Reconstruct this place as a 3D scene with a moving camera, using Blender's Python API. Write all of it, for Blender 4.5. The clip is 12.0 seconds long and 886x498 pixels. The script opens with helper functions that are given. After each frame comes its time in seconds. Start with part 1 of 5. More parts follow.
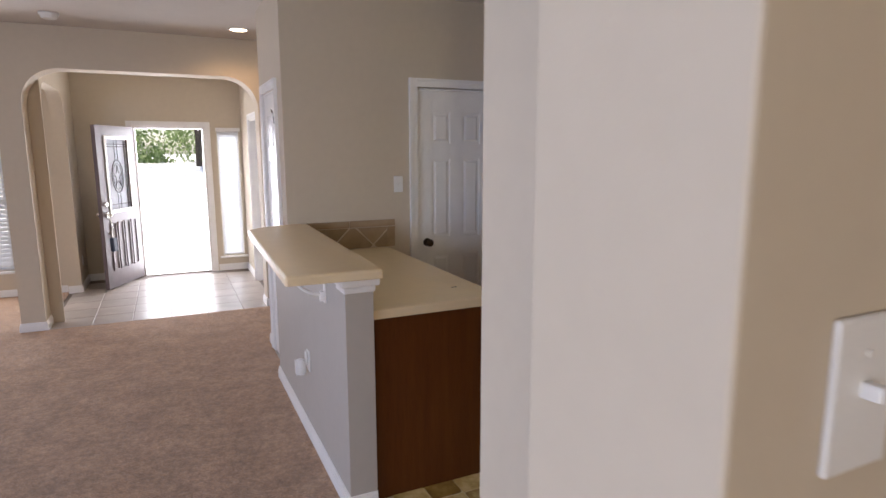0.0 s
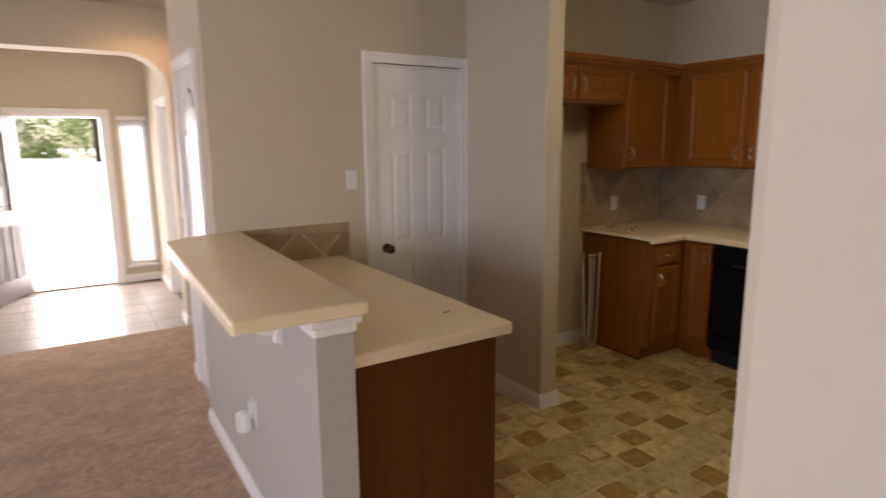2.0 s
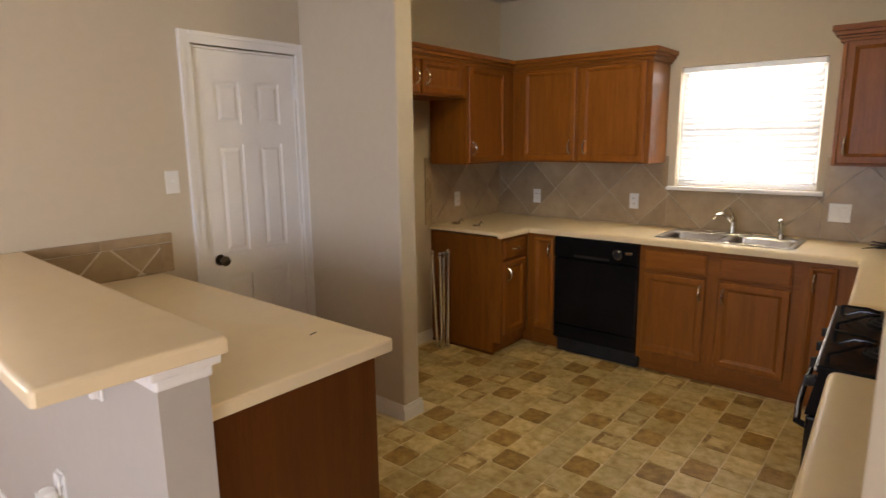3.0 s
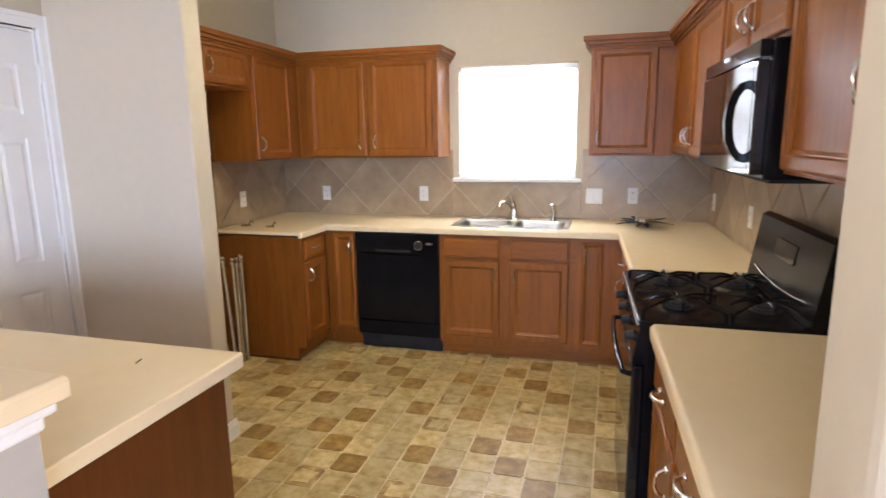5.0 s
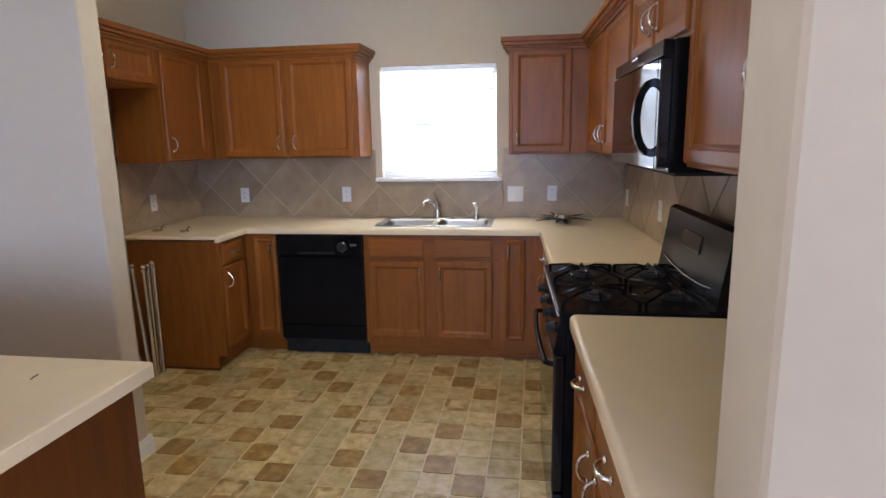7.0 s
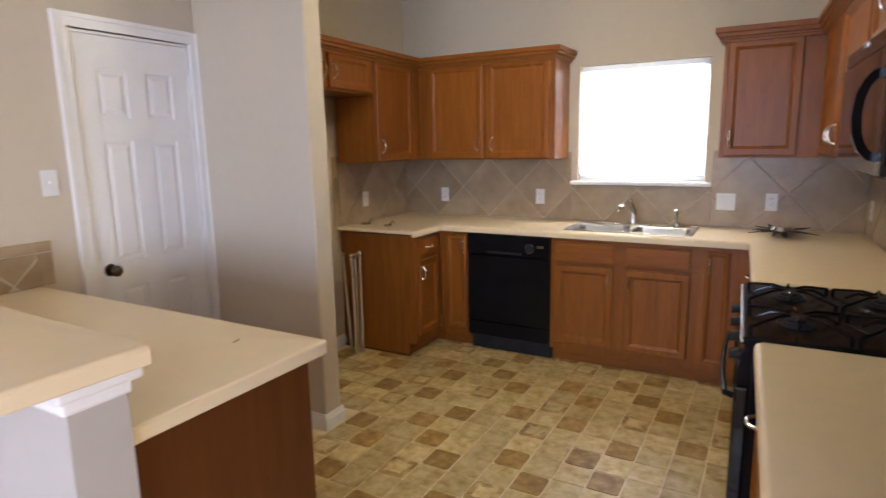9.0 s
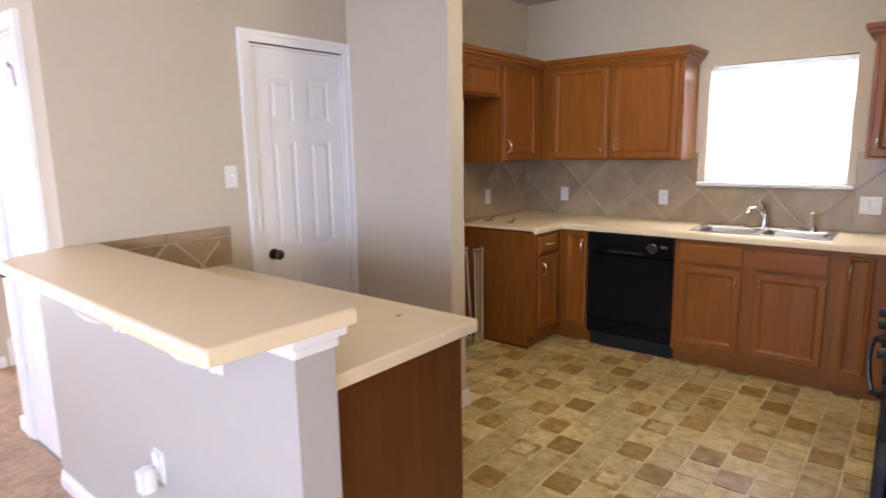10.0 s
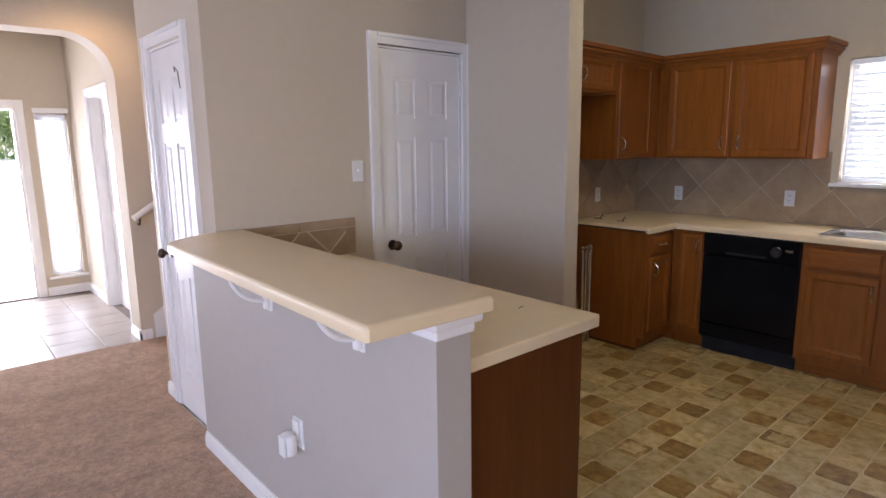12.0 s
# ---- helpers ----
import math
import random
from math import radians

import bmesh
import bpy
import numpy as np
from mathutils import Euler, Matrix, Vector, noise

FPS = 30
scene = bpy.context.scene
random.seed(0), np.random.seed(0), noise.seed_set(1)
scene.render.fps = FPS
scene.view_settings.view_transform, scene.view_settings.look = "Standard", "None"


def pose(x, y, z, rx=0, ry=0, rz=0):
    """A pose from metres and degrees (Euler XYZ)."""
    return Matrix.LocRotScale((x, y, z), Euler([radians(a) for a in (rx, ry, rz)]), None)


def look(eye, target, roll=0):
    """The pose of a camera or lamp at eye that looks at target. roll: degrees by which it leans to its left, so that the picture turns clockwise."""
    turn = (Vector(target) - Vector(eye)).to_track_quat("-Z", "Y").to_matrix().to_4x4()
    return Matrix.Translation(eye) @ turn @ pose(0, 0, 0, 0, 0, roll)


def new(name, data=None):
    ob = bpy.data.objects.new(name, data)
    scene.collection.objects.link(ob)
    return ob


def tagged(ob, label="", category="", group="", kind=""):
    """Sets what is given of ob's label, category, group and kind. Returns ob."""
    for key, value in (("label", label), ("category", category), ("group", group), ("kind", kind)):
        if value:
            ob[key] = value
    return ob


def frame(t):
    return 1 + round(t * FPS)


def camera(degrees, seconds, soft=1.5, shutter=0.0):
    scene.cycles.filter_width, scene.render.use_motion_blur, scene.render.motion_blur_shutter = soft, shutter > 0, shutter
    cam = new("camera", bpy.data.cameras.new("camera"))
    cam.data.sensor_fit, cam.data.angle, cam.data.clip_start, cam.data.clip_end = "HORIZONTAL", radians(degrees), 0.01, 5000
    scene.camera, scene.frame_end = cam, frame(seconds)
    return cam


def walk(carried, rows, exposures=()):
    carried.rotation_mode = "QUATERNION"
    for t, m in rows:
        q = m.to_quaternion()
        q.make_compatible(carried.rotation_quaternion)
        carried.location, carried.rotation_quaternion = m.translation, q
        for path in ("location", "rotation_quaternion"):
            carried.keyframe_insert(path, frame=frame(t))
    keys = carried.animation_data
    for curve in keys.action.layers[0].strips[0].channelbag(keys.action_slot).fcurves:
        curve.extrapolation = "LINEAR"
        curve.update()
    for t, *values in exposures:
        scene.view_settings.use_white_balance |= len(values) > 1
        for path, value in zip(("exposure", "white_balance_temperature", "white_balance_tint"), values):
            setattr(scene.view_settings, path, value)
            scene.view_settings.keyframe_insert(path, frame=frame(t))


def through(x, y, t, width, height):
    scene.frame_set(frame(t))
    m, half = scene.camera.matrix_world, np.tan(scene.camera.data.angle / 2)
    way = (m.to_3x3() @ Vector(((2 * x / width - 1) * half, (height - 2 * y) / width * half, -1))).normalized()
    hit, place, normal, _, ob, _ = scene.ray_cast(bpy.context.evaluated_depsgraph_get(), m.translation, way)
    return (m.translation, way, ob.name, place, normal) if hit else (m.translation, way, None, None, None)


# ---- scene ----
cam = camera(74.0, 12.0, 1.5, 0.5)
PATH = [
    (0, (0.069, 0.133, 1.591), (0.903, 1.921, 1.263), -0.1),
    (0.5, (0.062, 0.278, 1.586), (0.877, 2.074, 1.253), -0.3),
    (1, (0.098, 0.492, 1.589), (0.902, 2.292, 1.249), -0.4),
    (1.5, (0.147, 0.663, 1.557), (0.985, 2.447, 1.214), -0.4),
    (2, (0.127, 0.854, 1.571), (1.189, 2.512, 1.216), -0.5),
    (2.5, (0.101, 1.031, 1.56), (1.457, 2.456, 1.198), -0.5),
    (3, (0.17, 1.171, 1.556), (1.677, 2.433, 1.188), -0.7),
    (5, (0.084, 1.477, 1.521), (1.972, 2.022, 1.144), -0.8),
    (5.5, (0.076, 1.476, 1.511), (1.998, 1.881, 1.133), -1.0),
    (6, (0.074, 1.46, 1.512), (2.011, 1.777, 1.132), -0.9),
    (6.5, (0.075, 1.473, 1.508), (2.021, 1.739, 1.132), -1.0),
    (8.5, (0.193, 1.357, 1.5), (2.006, 2.122, 1.141), -1.1),
    (9, (0.154, 1.323, 1.501), (1.867, 2.292, 1.146), -1.1),
    (9.5, (0.021, 1.336, 1.511), (1.645, 2.449, 1.158), -0.9),
    (10, (-0.092, 1.348, 1.497), (1.431, 2.597, 1.152), -1.0),
    (10.5, (-0.161, 1.362, 1.508), (1.273, 2.712, 1.159), -0.8),
    (11, (-0.197, 1.375, 1.504), (1.178, 2.785, 1.154), -0.7),
    (11.5, (-0.218, 1.386, 1.495), (1.114, 2.837, 1.147), -0.7),
    (12, (-0.228, 1.374, 1.501), (1.076, 2.849, 1.149), -0.7),
]
EXPOSURES = [(0.0, 0.9, 6500, 19), (2.0, 1.1, 7500, 22), (3.0, 1.55, 7900, 19), (5.0, 2.55, 6350, 17), (6.7, 1.9, 5800, 19), (8.5, 1.85, 6350, 19), (9.5, 2.25, 6450, 20), (10.5, 2.1, 6200, 21), (12.0, 1.35, 6200, 23)]
walk(cam, [(t, look(eye, target, roll)) for t, eye, target, roll in PATH], EXPOSURES)

# ---- world, sun and large lights ----
world = bpy.data.worlds.new("sky")
scene.world = world
world.use_nodes = True
wn = world.node_tree
bgn = wn.nodes["Background"]
sky = wn.nodes.new("ShaderNodeTexSky")
sky.sky_type = "NISHITA"
sky.sun_disc = False
sky.sun_elevation = radians(82)
sky.sun_rotation = radians(200)
wn.links.new(sky.outputs[0], bgn.inputs[0])
bgn.inputs[1].default_value = 0.15

sun = new("sun", bpy.data.lights.new("sun", "SUN"))
sun.data.energy = 5.0
sun.data.angle = radians(0.5)
sun.data.color = (1.0, 0.95, 0.88)
sun.matrix_world = look((0, 0, 0), (0.05, -0.03, -0.99))


def window_light(name, eye, target, w, h, watts, color):
    lamp = new(name, bpy.data.lights.new(name, "AREA"))
    lamp.data.shape, lamp.data.size, lamp.data.size_y = "RECTANGLE", w, h
    lamp.data.energy, lamp.data.color = watts, color
    lamp.matrix_world = look(eye, target)
    return lamp


DAY = (0.86, 0.93, 1.0)
window_light("daylight_living", (-4.14, 0.5, 1.68), (0, 0.7, 1.25), 4.4, 1.2, 72, (0.51, 0.665, 1.0))
window_light("daylight_nook", (-1.6, -3.32, 1.45), (-1.2, 0, 1.2), 2.2, 1.5, 26, (1.0, 0.90, 0.73))
window_light("daylight_dining", (-2.28, 7.84, 1.2), (-1.9, 0, 1.0), 1.5, 1.4, 32, DAY)
window_light("daylight_entry", (0.13, 8.70, 1.0), (0.13, 0, 0.75), 0.78, 1.9, 28, (0.90, 0.95, 1.0))
window_light("daylight_sidelight", (0.835, 8.62, 1.05), (0.835, 0, 0.9), 0.26, 1.6, 4.5, DAY)
window_light("daylight_kitchen", (4.56, 2.16, 1.62), (0, 2.16, 1.2), 0.8, 0.74, 7.5, (0.90, 0.96, 1.0))


# ---- materials ----
def nodes_of(name, rough=0.5, metal=0.0):
    m = bpy.data.materials.new(name)
    m.use_nodes = True
    t = m.node_tree
    b = t.nodes["Principled BSDF"]
    b.inputs["Roughness"].default_value = rough
    b.inputs["Metallic"].default_value = metal
    return m, t, b


def coords(t, stretch=(1, 1, 1), source="Object"):
    c = t.nodes.new("ShaderNodeTexCoord")
    mp = t.nodes.new("ShaderNodeMapping")
    mp.inputs["Scale"].default_value = stretch
    t.links.new(c.outputs[source], mp.inputs[0])
    return mp.outputs[0]


def noise_of(t, vec, scale, detail=4.0, rough=0.55):
    n = t.nodes.new("ShaderNodeTexNoise")
    n.inputs["Scale"].default_value, n.inputs["Detail"].default_value, n.inputs["Roughness"].default_value = scale, detail, rough
    t.links.new(vec, n.inputs["Vector"])
    return n.outputs["Fac"]


def ramp_of(t, fac, stops):
    r = t.nodes.new("ShaderNodeValToRGB")
    e = r.color_ramp.elements
    while len(e) < len(stops):
        e.new(0.5)
    for el, (pos, col) in zip(e, stops):
        el.position, el.color = pos, (*col, 1)
    t.links.new(fac, r.inputs[0])
    return r.outputs[0]


def mix_of(t, fac, a, b, kind="MIX"):
    n = t.nodes.new("ShaderNodeMix")
    n.data_type, n.blend_type = "RGBA", kind
    for sock, v in ((n.inputs[0], fac), (n.inputs[6], a), (n.inputs[7], b)):
        if isinstance(v, (int, float)):
            sock.default_value = v
        elif isinstance(v, tuple):
            sock.default_value = (*v, 1)
        else:
            t.links.new(v, sock)
    return n.outputs[2]


def bump_of(t, b, height, strength, distance):
    n = t.nodes.new("ShaderNodeBump")
    n.inputs["Strength"].default_value, n.inputs["Distance"].default_value = strength, distance
    t.links.new(height, n.inputs["Height"])
    t.links.new(n.outputs[0], b.inputs["Normal"])


def plain(name, color, rough=0.5, metal=0.0, vary=0.06, scale=3.0, bump=0.0, bscale=80.0, coat=0.0):
    """Paint, plastic or metal with faint large and small variation."""
    m, t, b = nodes_of(name, rough, metal)
    v = coords(t)
    lo, hi = tuple(c * (1 - vary) for c in color), tuple(min(1, c * (1 + vary)) for c in color)
    big = ramp_of(t, noise_of(t, v, scale), [(0.35, lo), (0.65, hi)])
    fine = ramp_of(t, noise_of(t, v, scale * 22, 2), [(0.3, (0.97, 0.97, 0.97)), (0.7, (1, 1, 1))])
    t.links.new(mix_of(t, 1.0, big, fine, "MULTIPLY"), b.inputs["Base Color"])
    rr = t.nodes.new("ShaderNodeMapRange")
    rr.inputs[3].default_value, rr.inputs[4].default_value = max(0.02, rough * 0.85), min(1, rough * 1.15)
    t.links.new(noise_of(t, v, scale * 5), rr.inputs[0])
    t.links.new(rr.outputs[0], b.inputs["Roughness"])
    if bump:
        bump_of(t, b, noise_of(t, v, bscale, 3), bump, 0.003)
    b.inputs["Coat Weight"].default_value = coat
    return m


def wood(name, dark, light, stretch, rough=0.38):
    """Stained oak: long grain along the axis that is stretched least."""
    m, t, b = nodes_of(name, rough)
    v = coords(t, stretch)
    oi = t.nodes.new("ShaderNodeObjectInfo")
    add = t.nodes.new("ShaderNodeVectorMath")
    comb = t.nodes.new("ShaderNodeCombineXYZ")
    mul = t.nodes.new("ShaderNodeMath")
    mul.operation = "MULTIPLY"
    mul.inputs[1].default_value = 37.0
    t.links.new(oi.outputs["Random"], mul.inputs[0])
    for k in range(3):
        t.links.new(mul.outputs[0], comb.inputs[k])
    t.links.new(v, add.inputs[0])
    t.links.new(comb.outputs[0], add.inputs[1])
    g = noise_of(t, add.outputs[0], 3.0, 6, 0.65)
    f = noise_of(t, add.outputs[0], 22.0, 3, 0.6)
    base = ramp_of(t, g, [(0.25, dark), (0.75, light)])
    pores = ramp_of(t, f, [(0.30, (0.82, 0.78, 0.74)), (0.52, (1, 1, 1))])
    col = mix_of(t, 0.75, base, pores, "MULTIPLY")
    tone = ramp_of(t, oi.outputs["Random"], [(0.0, (0.90, 0.88, 0.86)), (1.0, (1.06, 1.04, 1.0))])
    t.links.new(mix_of(t, 1.0, col, tone, "MULTIPLY"), b.inputs["Base Color"])
    bump_of(t, b, f, 0.12, 0.002)
    b.inputs["Specular IOR Level"].default_value = 0.28
    b.inputs["Coat Weight"].default_value = 0.06
    b.inputs["Coat Roughness"].default_value = 0.25
    return m


def carpet_of(name, dark, light):
    m, t, b = nodes_of(name, 0.95)
    v = coords(t)
    tuft = noise_of(t, v, 95, 4, 0.75)
    big = noise_of(t, v, 4.5, 7, 0.72)
    mid = noise_of(t, v, 30, 6, 0.8)
    c = ramp_of(t, tuft, [(0.3, dark), (0.7, light)])
    s = ramp_of(t, big, [(0.36, (0.76, 0.73, 0.69)), (0.62, (1.04, 1.02, 0.98))])
    s2 = ramp_of(t, mid, [(0.38, (0.64, 0.61, 0.58)), (0.58, (1.05, 1.04, 1.02))])
    t.links.new(mix_of(t, 1.0, mix_of(t, 1.0, c, s, "MULTIPLY"), s2, "MULTIPLY"), b.inputs["Base Color"])
    h = t.nodes.new("ShaderNodeMath")
    h.operation = "ADD"
    t.links.new(tuft, h.inputs[0])
    t.links.new(mid, h.inputs[1])
    bump_of(t, b, h.outputs[0], 0.9, 0.012)
    b.inputs["Sheen Weight"].default_value = 0.25
    return m


def tile_of(name, stops, rough, cloud, bump=0.15, jitter=0.25):
    """Glazed or printed tile: cloudy colour that shifts from piece to piece."""
    m, t, b = nodes_of(name, rough)
    oi = t.nodes.new("ShaderNodeObjectInfo")
    geo = t.nodes.new("ShaderNodeNewGeometry")
    sumr = t.nodes.new("ShaderNodeMath")
    sumr.operation = "ADD"
    t.links.new(oi.outputs["Random"], sumr.inputs[0])
    t.links.new(geo.outputs["Random Per Island"], sumr.inputs[1])
    frac = t.nodes.new("ShaderNodeMath")
    frac.operation = "FRACT"
    t.links.new(sumr.outputs[0], frac.inputs[0])
    four = t.nodes.new("ShaderNodeTexNoise")
    four.noise_dimensions = "4D"
    four.inputs["Scale"].default_value, four.inputs["Detail"].default_value, four.inputs["Roughness"].default_value = cloud, 5, 0.62
    wv = t.nodes.new("ShaderNodeMath")
    wv.operation = "MULTIPLY"
    wv.inputs[1].default_value = 40.0
    t.links.new(frac.outputs[0], wv.inputs[0])
    t.links.new(wv.outputs[0], four.inputs["W"])
    t.links.new(geo.outputs["Position"], four.inputs["Vector"])
    col = ramp_of(t, four.outputs["Fac"], stops)
    tone = ramp_of(t, frac.outputs[0], [(0.0, (1 - jitter,) * 3), (1.0, (1.0, 1.0, 1.0))])
    t.links.new(mix_of(t, 1.0, col, tone, "MULTIPLY"), b.inputs["Base Color"])
    bump_of(t, b, four.outputs["Fac"], bump, 0.004)
    return m


PAINT = plain("wall_paint", (0.59, 0.505, 0.385), 0.75, 0, 0.015, 0.9, 0.10, 130)
# Darker than PAINT: the colour offsets excess daylight_living light on the half wall.
BAR_PAINT = plain("bar_wall_paint_dimmed", (0.455, 0.415, 0.365), 0.55, 0, 0.015, 0.9, 0.08, 130)
CEIL = plain("ceiling_paint", (0.66, 0.62, 0.57), 0.9, 0, 0.03, 1.5, 0.4, 90)
WHITE = plain("white_trim_paint", (0.85, 0.83, 0.80), 0.33, 0, 0.03, 4, 0.05, 60)
PLASTIC = plain("white_plastic", (0.80, 0.79, 0.76), 0.35, 0, 0.02, 8)
def vinyl_of(name, color, through):
    """Thin white vinyl that lets some light through."""
    m = plain(name, color, 0.5, 0, 0.02, 8)
    t = m.node_tree
    b, out = t.nodes["Principled BSDF"], t.nodes["Material Output"]
    tr = t.nodes.new("ShaderNodeBsdfTranslucent")
    tr.inputs[0].default_value = (*color, 1)
    mx = t.nodes.new("ShaderNodeMixShader")
    mx.inputs[0].default_value = through
    t.links.new(b.outputs[0], mx.inputs[1])
    t.links.new(tr.outputs[0], mx.inputs[2])
    t.links.new(mx.outputs[0], out.inputs[0])
    return m


SLAT = vinyl_of("white_blind_vinyl", (0.88, 0.89, 0.90), 0.31)
CARPET = carpet_of("beige_carpet", (0.30, 0.165, 0.088), (0.72, 0.475, 0.30))
OAK = wood("stained_oak", (0.205, 0.062, 0.008), (0.325, 0.110, 0.015), (10, 10, 0.9))
OAK_H = wood("stained_oak_across", (0.205, 0.062, 0.008), (0.325, 0.110, 0.015), (0.9, 10, 10))
# OAK at under half brightness: the island end's dimness is put into the colour.
OAK_DIM = wood("oak_dimmed", (0.092, 0.027, 0.006), (0.135, 0.043, 0.009), (9, 9, 0.6), 0.45)
LAMINATE = plain("cream_laminate", (0.80, 0.64, 0.405), 0.34, 0, 0.018, 12, 0.02, 300)
BLACK = plain("black_enamel", (0.006, 0.006, 0.007), 0.1, 0, 0.2, 6, 0, 80, 0.0)
COOKTOP = plain("black_speckled_enamel", (0.010, 0.010, 0.011), 0.2, 0, 0.3, 40)
BLACK_MATT = plain("black_iron", (0.018, 0.018, 0.018), 0.5, 0, 0.2, 10, 0.2, 120)
GLASS_BLACK = plain("dark_oven_glass", (0.008, 0.008, 0.009), 0.05, 0, 0.1, 6, 0, 80, 0.0)
CHROME = plain("brushed_nickel", (0.74, 0.72, 0.67), 0.20, 1.0, 0.06, 20)
STEEL = plain("stainless_steel", (0.50, 0.485, 0.45), 0.30, 1.0, 0.03, 2.5)
BRONZE = plain("dark_bronze", (0.10, 0.075, 0.055), 0.3, 1.0, 0.15, 20)
GROUT = plain("beige_grout", (0.66, 0.57, 0.44), 0.85, 0, 0.08, 12, 0.3, 150)
GROUT_DULL = plain("tan_grout", (0.50, 0.41, 0.29), 0.85, 0, 0.08, 12, 0.3, 150)
GROUT_FLOOR = plain("floor_joint", (0.70, 0.575, 0.35), 0.6, 0, 0.12, 10)
WALL_TILE = tile_of("backsplash_tile", [(0.28, (0.29, 0.20, 0.115)), (0.5, (0.40, 0.29, 0.175)), (0.75, (0.50, 0.38, 0.24))], 0.32, 5.0, 0.12, 0.18)
TRIM_TILE = tile_of("border_tile", [(0.28, (0.36, 0.245, 0.14)), (0.7, (0.52, 0.38, 0.235))], 0.35, 9.0, 0.15, 0.2)
VINYL_LIGHT = tile_of("cream_vinyl_tile", [(0.28, (0.36, 0.215, 0.058)), (0.43, (0.56, 0.40, 0.15)), (0.62, (0.74, 0.585, 0.295))], 0.38, 16.0, 0.1, 0.30)
VINYL_MID = tile_of("mottled_vinyl_tile", [(0.34, (0.24, 0.125, 0.028)), (0.50, (0.42, 0.265, 0.08)), (0.66, (0.66, 0.50, 0.22))], 0.38, 17.0, 0.1, 0.2)
VINYL_DARK = tile_of("brown_vinyl_tile", [(0.30, (0.20, 0.098, 0.016)), (0.52, (0.39, 0.225, 0.050)), (0.74, (0.58, 0.40, 0.15))], 0.38, 17.0, 0.1, 0.25)
ENTRY_TILE = tile_of("beige_porcelain_tile", [(0.25, (0.29, 0.24, 0.20)), (0.75, (0.42, 0.36, 0.31))], 0.34, 5.0, 0.08, 0.12)
DOOR_BROWN = plain("dark_brown_door_paint", (0.13, 0.098, 0.098), 0.4, 0, 0.12, 5, 0.1, 60)
LEAD = plain("lead_came", (0.12, 0.12, 0.13), 0.4, 0.8, 0.1, 20)
BLUE_BOX = plain("dark_blue_plastic", (0.02, 0.035, 0.07), 0.45, 0, 0.1, 20)
CONCRETE = plain("pale_concrete", (0.72, 0.70, 0.67), 0.9, 0, 0.08, 0.8, 0.4, 40)
GRASS_M = plain("lawn", (0.09, 0.13, 0.035), 0.95, 0, 0.35, 3, 0.8, 60)
BARK = plain("tree_bark", (0.06, 0.045, 0.032), 0.95, 0, 0.3, 8, 0.8, 25)
ROOFING = plain("roofing", (0.12, 0.11, 0.10), 0.9, 0, 0.1, 5)


def leaf_material():
    m, t, b = nodes_of("tree_leaf", 0.6)
    geo = t.nodes.new("ShaderNodeNewGeometry")
    c = ramp_of(t, geo.outputs["Random Per Island"], [(0.0, (0.15, 0.22, 0.08)), (0.6, (0.27, 0.36, 0.15)), (1.0, (0.42, 0.48, 0.27))])
    t.links.new(c, b.inputs["Base Color"])
    b.inputs["Transmission Weight"].default_value = 0.0
    tr = t.nodes.new("ShaderNodeBsdfTranslucent")
    t.links.new(c, tr.inputs[0])
    mx = t.nodes.new("ShaderNodeMixShader")
    mx.inputs[0].default_value = 0.55
    t.links.new(b.outputs[0], mx.inputs[1])
    t.links.new(tr.outputs[0], mx.inputs[2])
    t.links.new(mx.outputs[0], t.nodes["Material Output"].inputs[0])
    return m


def glass_material(name, rough=0.0, tint=(1, 1, 1)):
    m, t, b = nodes_of(name, rough)
    b.inputs["Base Color"].default_value = (*tint, 1)
    b.inputs["Transmission Weight"].default_value = 1.0
    b.inputs["IOR"].default_value = 1.05
    return m


def lamp_material(name, color, strength):
    m, t, b = nodes_of(name, 0.5)
    b.inputs["Emission Color"].default_value = (*color, 1)
    b.inputs["Emission Strength"].default_value = strength
    return m


LEAF = leaf_material()
GLASS = glass_material("window_glass")
FROST = glass_material("textured_glass", 0.45, (0.92, 0.95, 1.0))
FROST.node_tree.nodes["Principled BSDF"].inputs["Transmission Weight"].default_value = 0.7
GROUT_DARK = plain("entry_grout", (0.20, 0.165, 0.14), 0.85, 0, 0.08, 12, 0.3, 150)
for dull, spec in ((BLACK_MATT, 0.2), (BLACK, 0.16), (COOKTOP, 0.14)):
    dull.node_tree.nodes["Principled BSDF"].inputs["Specular IOR Level"].default_value = spec
BULB = lamp_material("warm_lamp", (1.0, 0.78, 0.5), 12.0)
GLOBE = lamp_material("lit_glass_bowl", (0.97, 0.91, 0.60), 19.0)


# ---- mesh helpers ----
def box(bm, x0, y0, z0, x1, y1, z1, r=0.0):
    """A box between two corners, its edges bevelled by r."""
    g = bmesh.ops.create_cube(bm, size=1.0, matrix=Matrix.Translation(((x0 + x1) / 2, (y0 + y1) / 2, (z0 + z1) / 2)) @ Matrix.Diagonal((abs(x1 - x0), abs(y1 - y0), abs(z1 - z0), 1)))
    if r:
        edges = list({e for v in g["verts"] for e in v.link_edges})
        bmesh.ops.bevel(bm, geom=edges, offset=r, segments=2, affect="EDGES", profile=0.5)
    return bm


def boxes(*rows, r=0.0):
    bm = bmesh.new()
    for row in rows:
        box(bm, *row, r=r)
    return bm


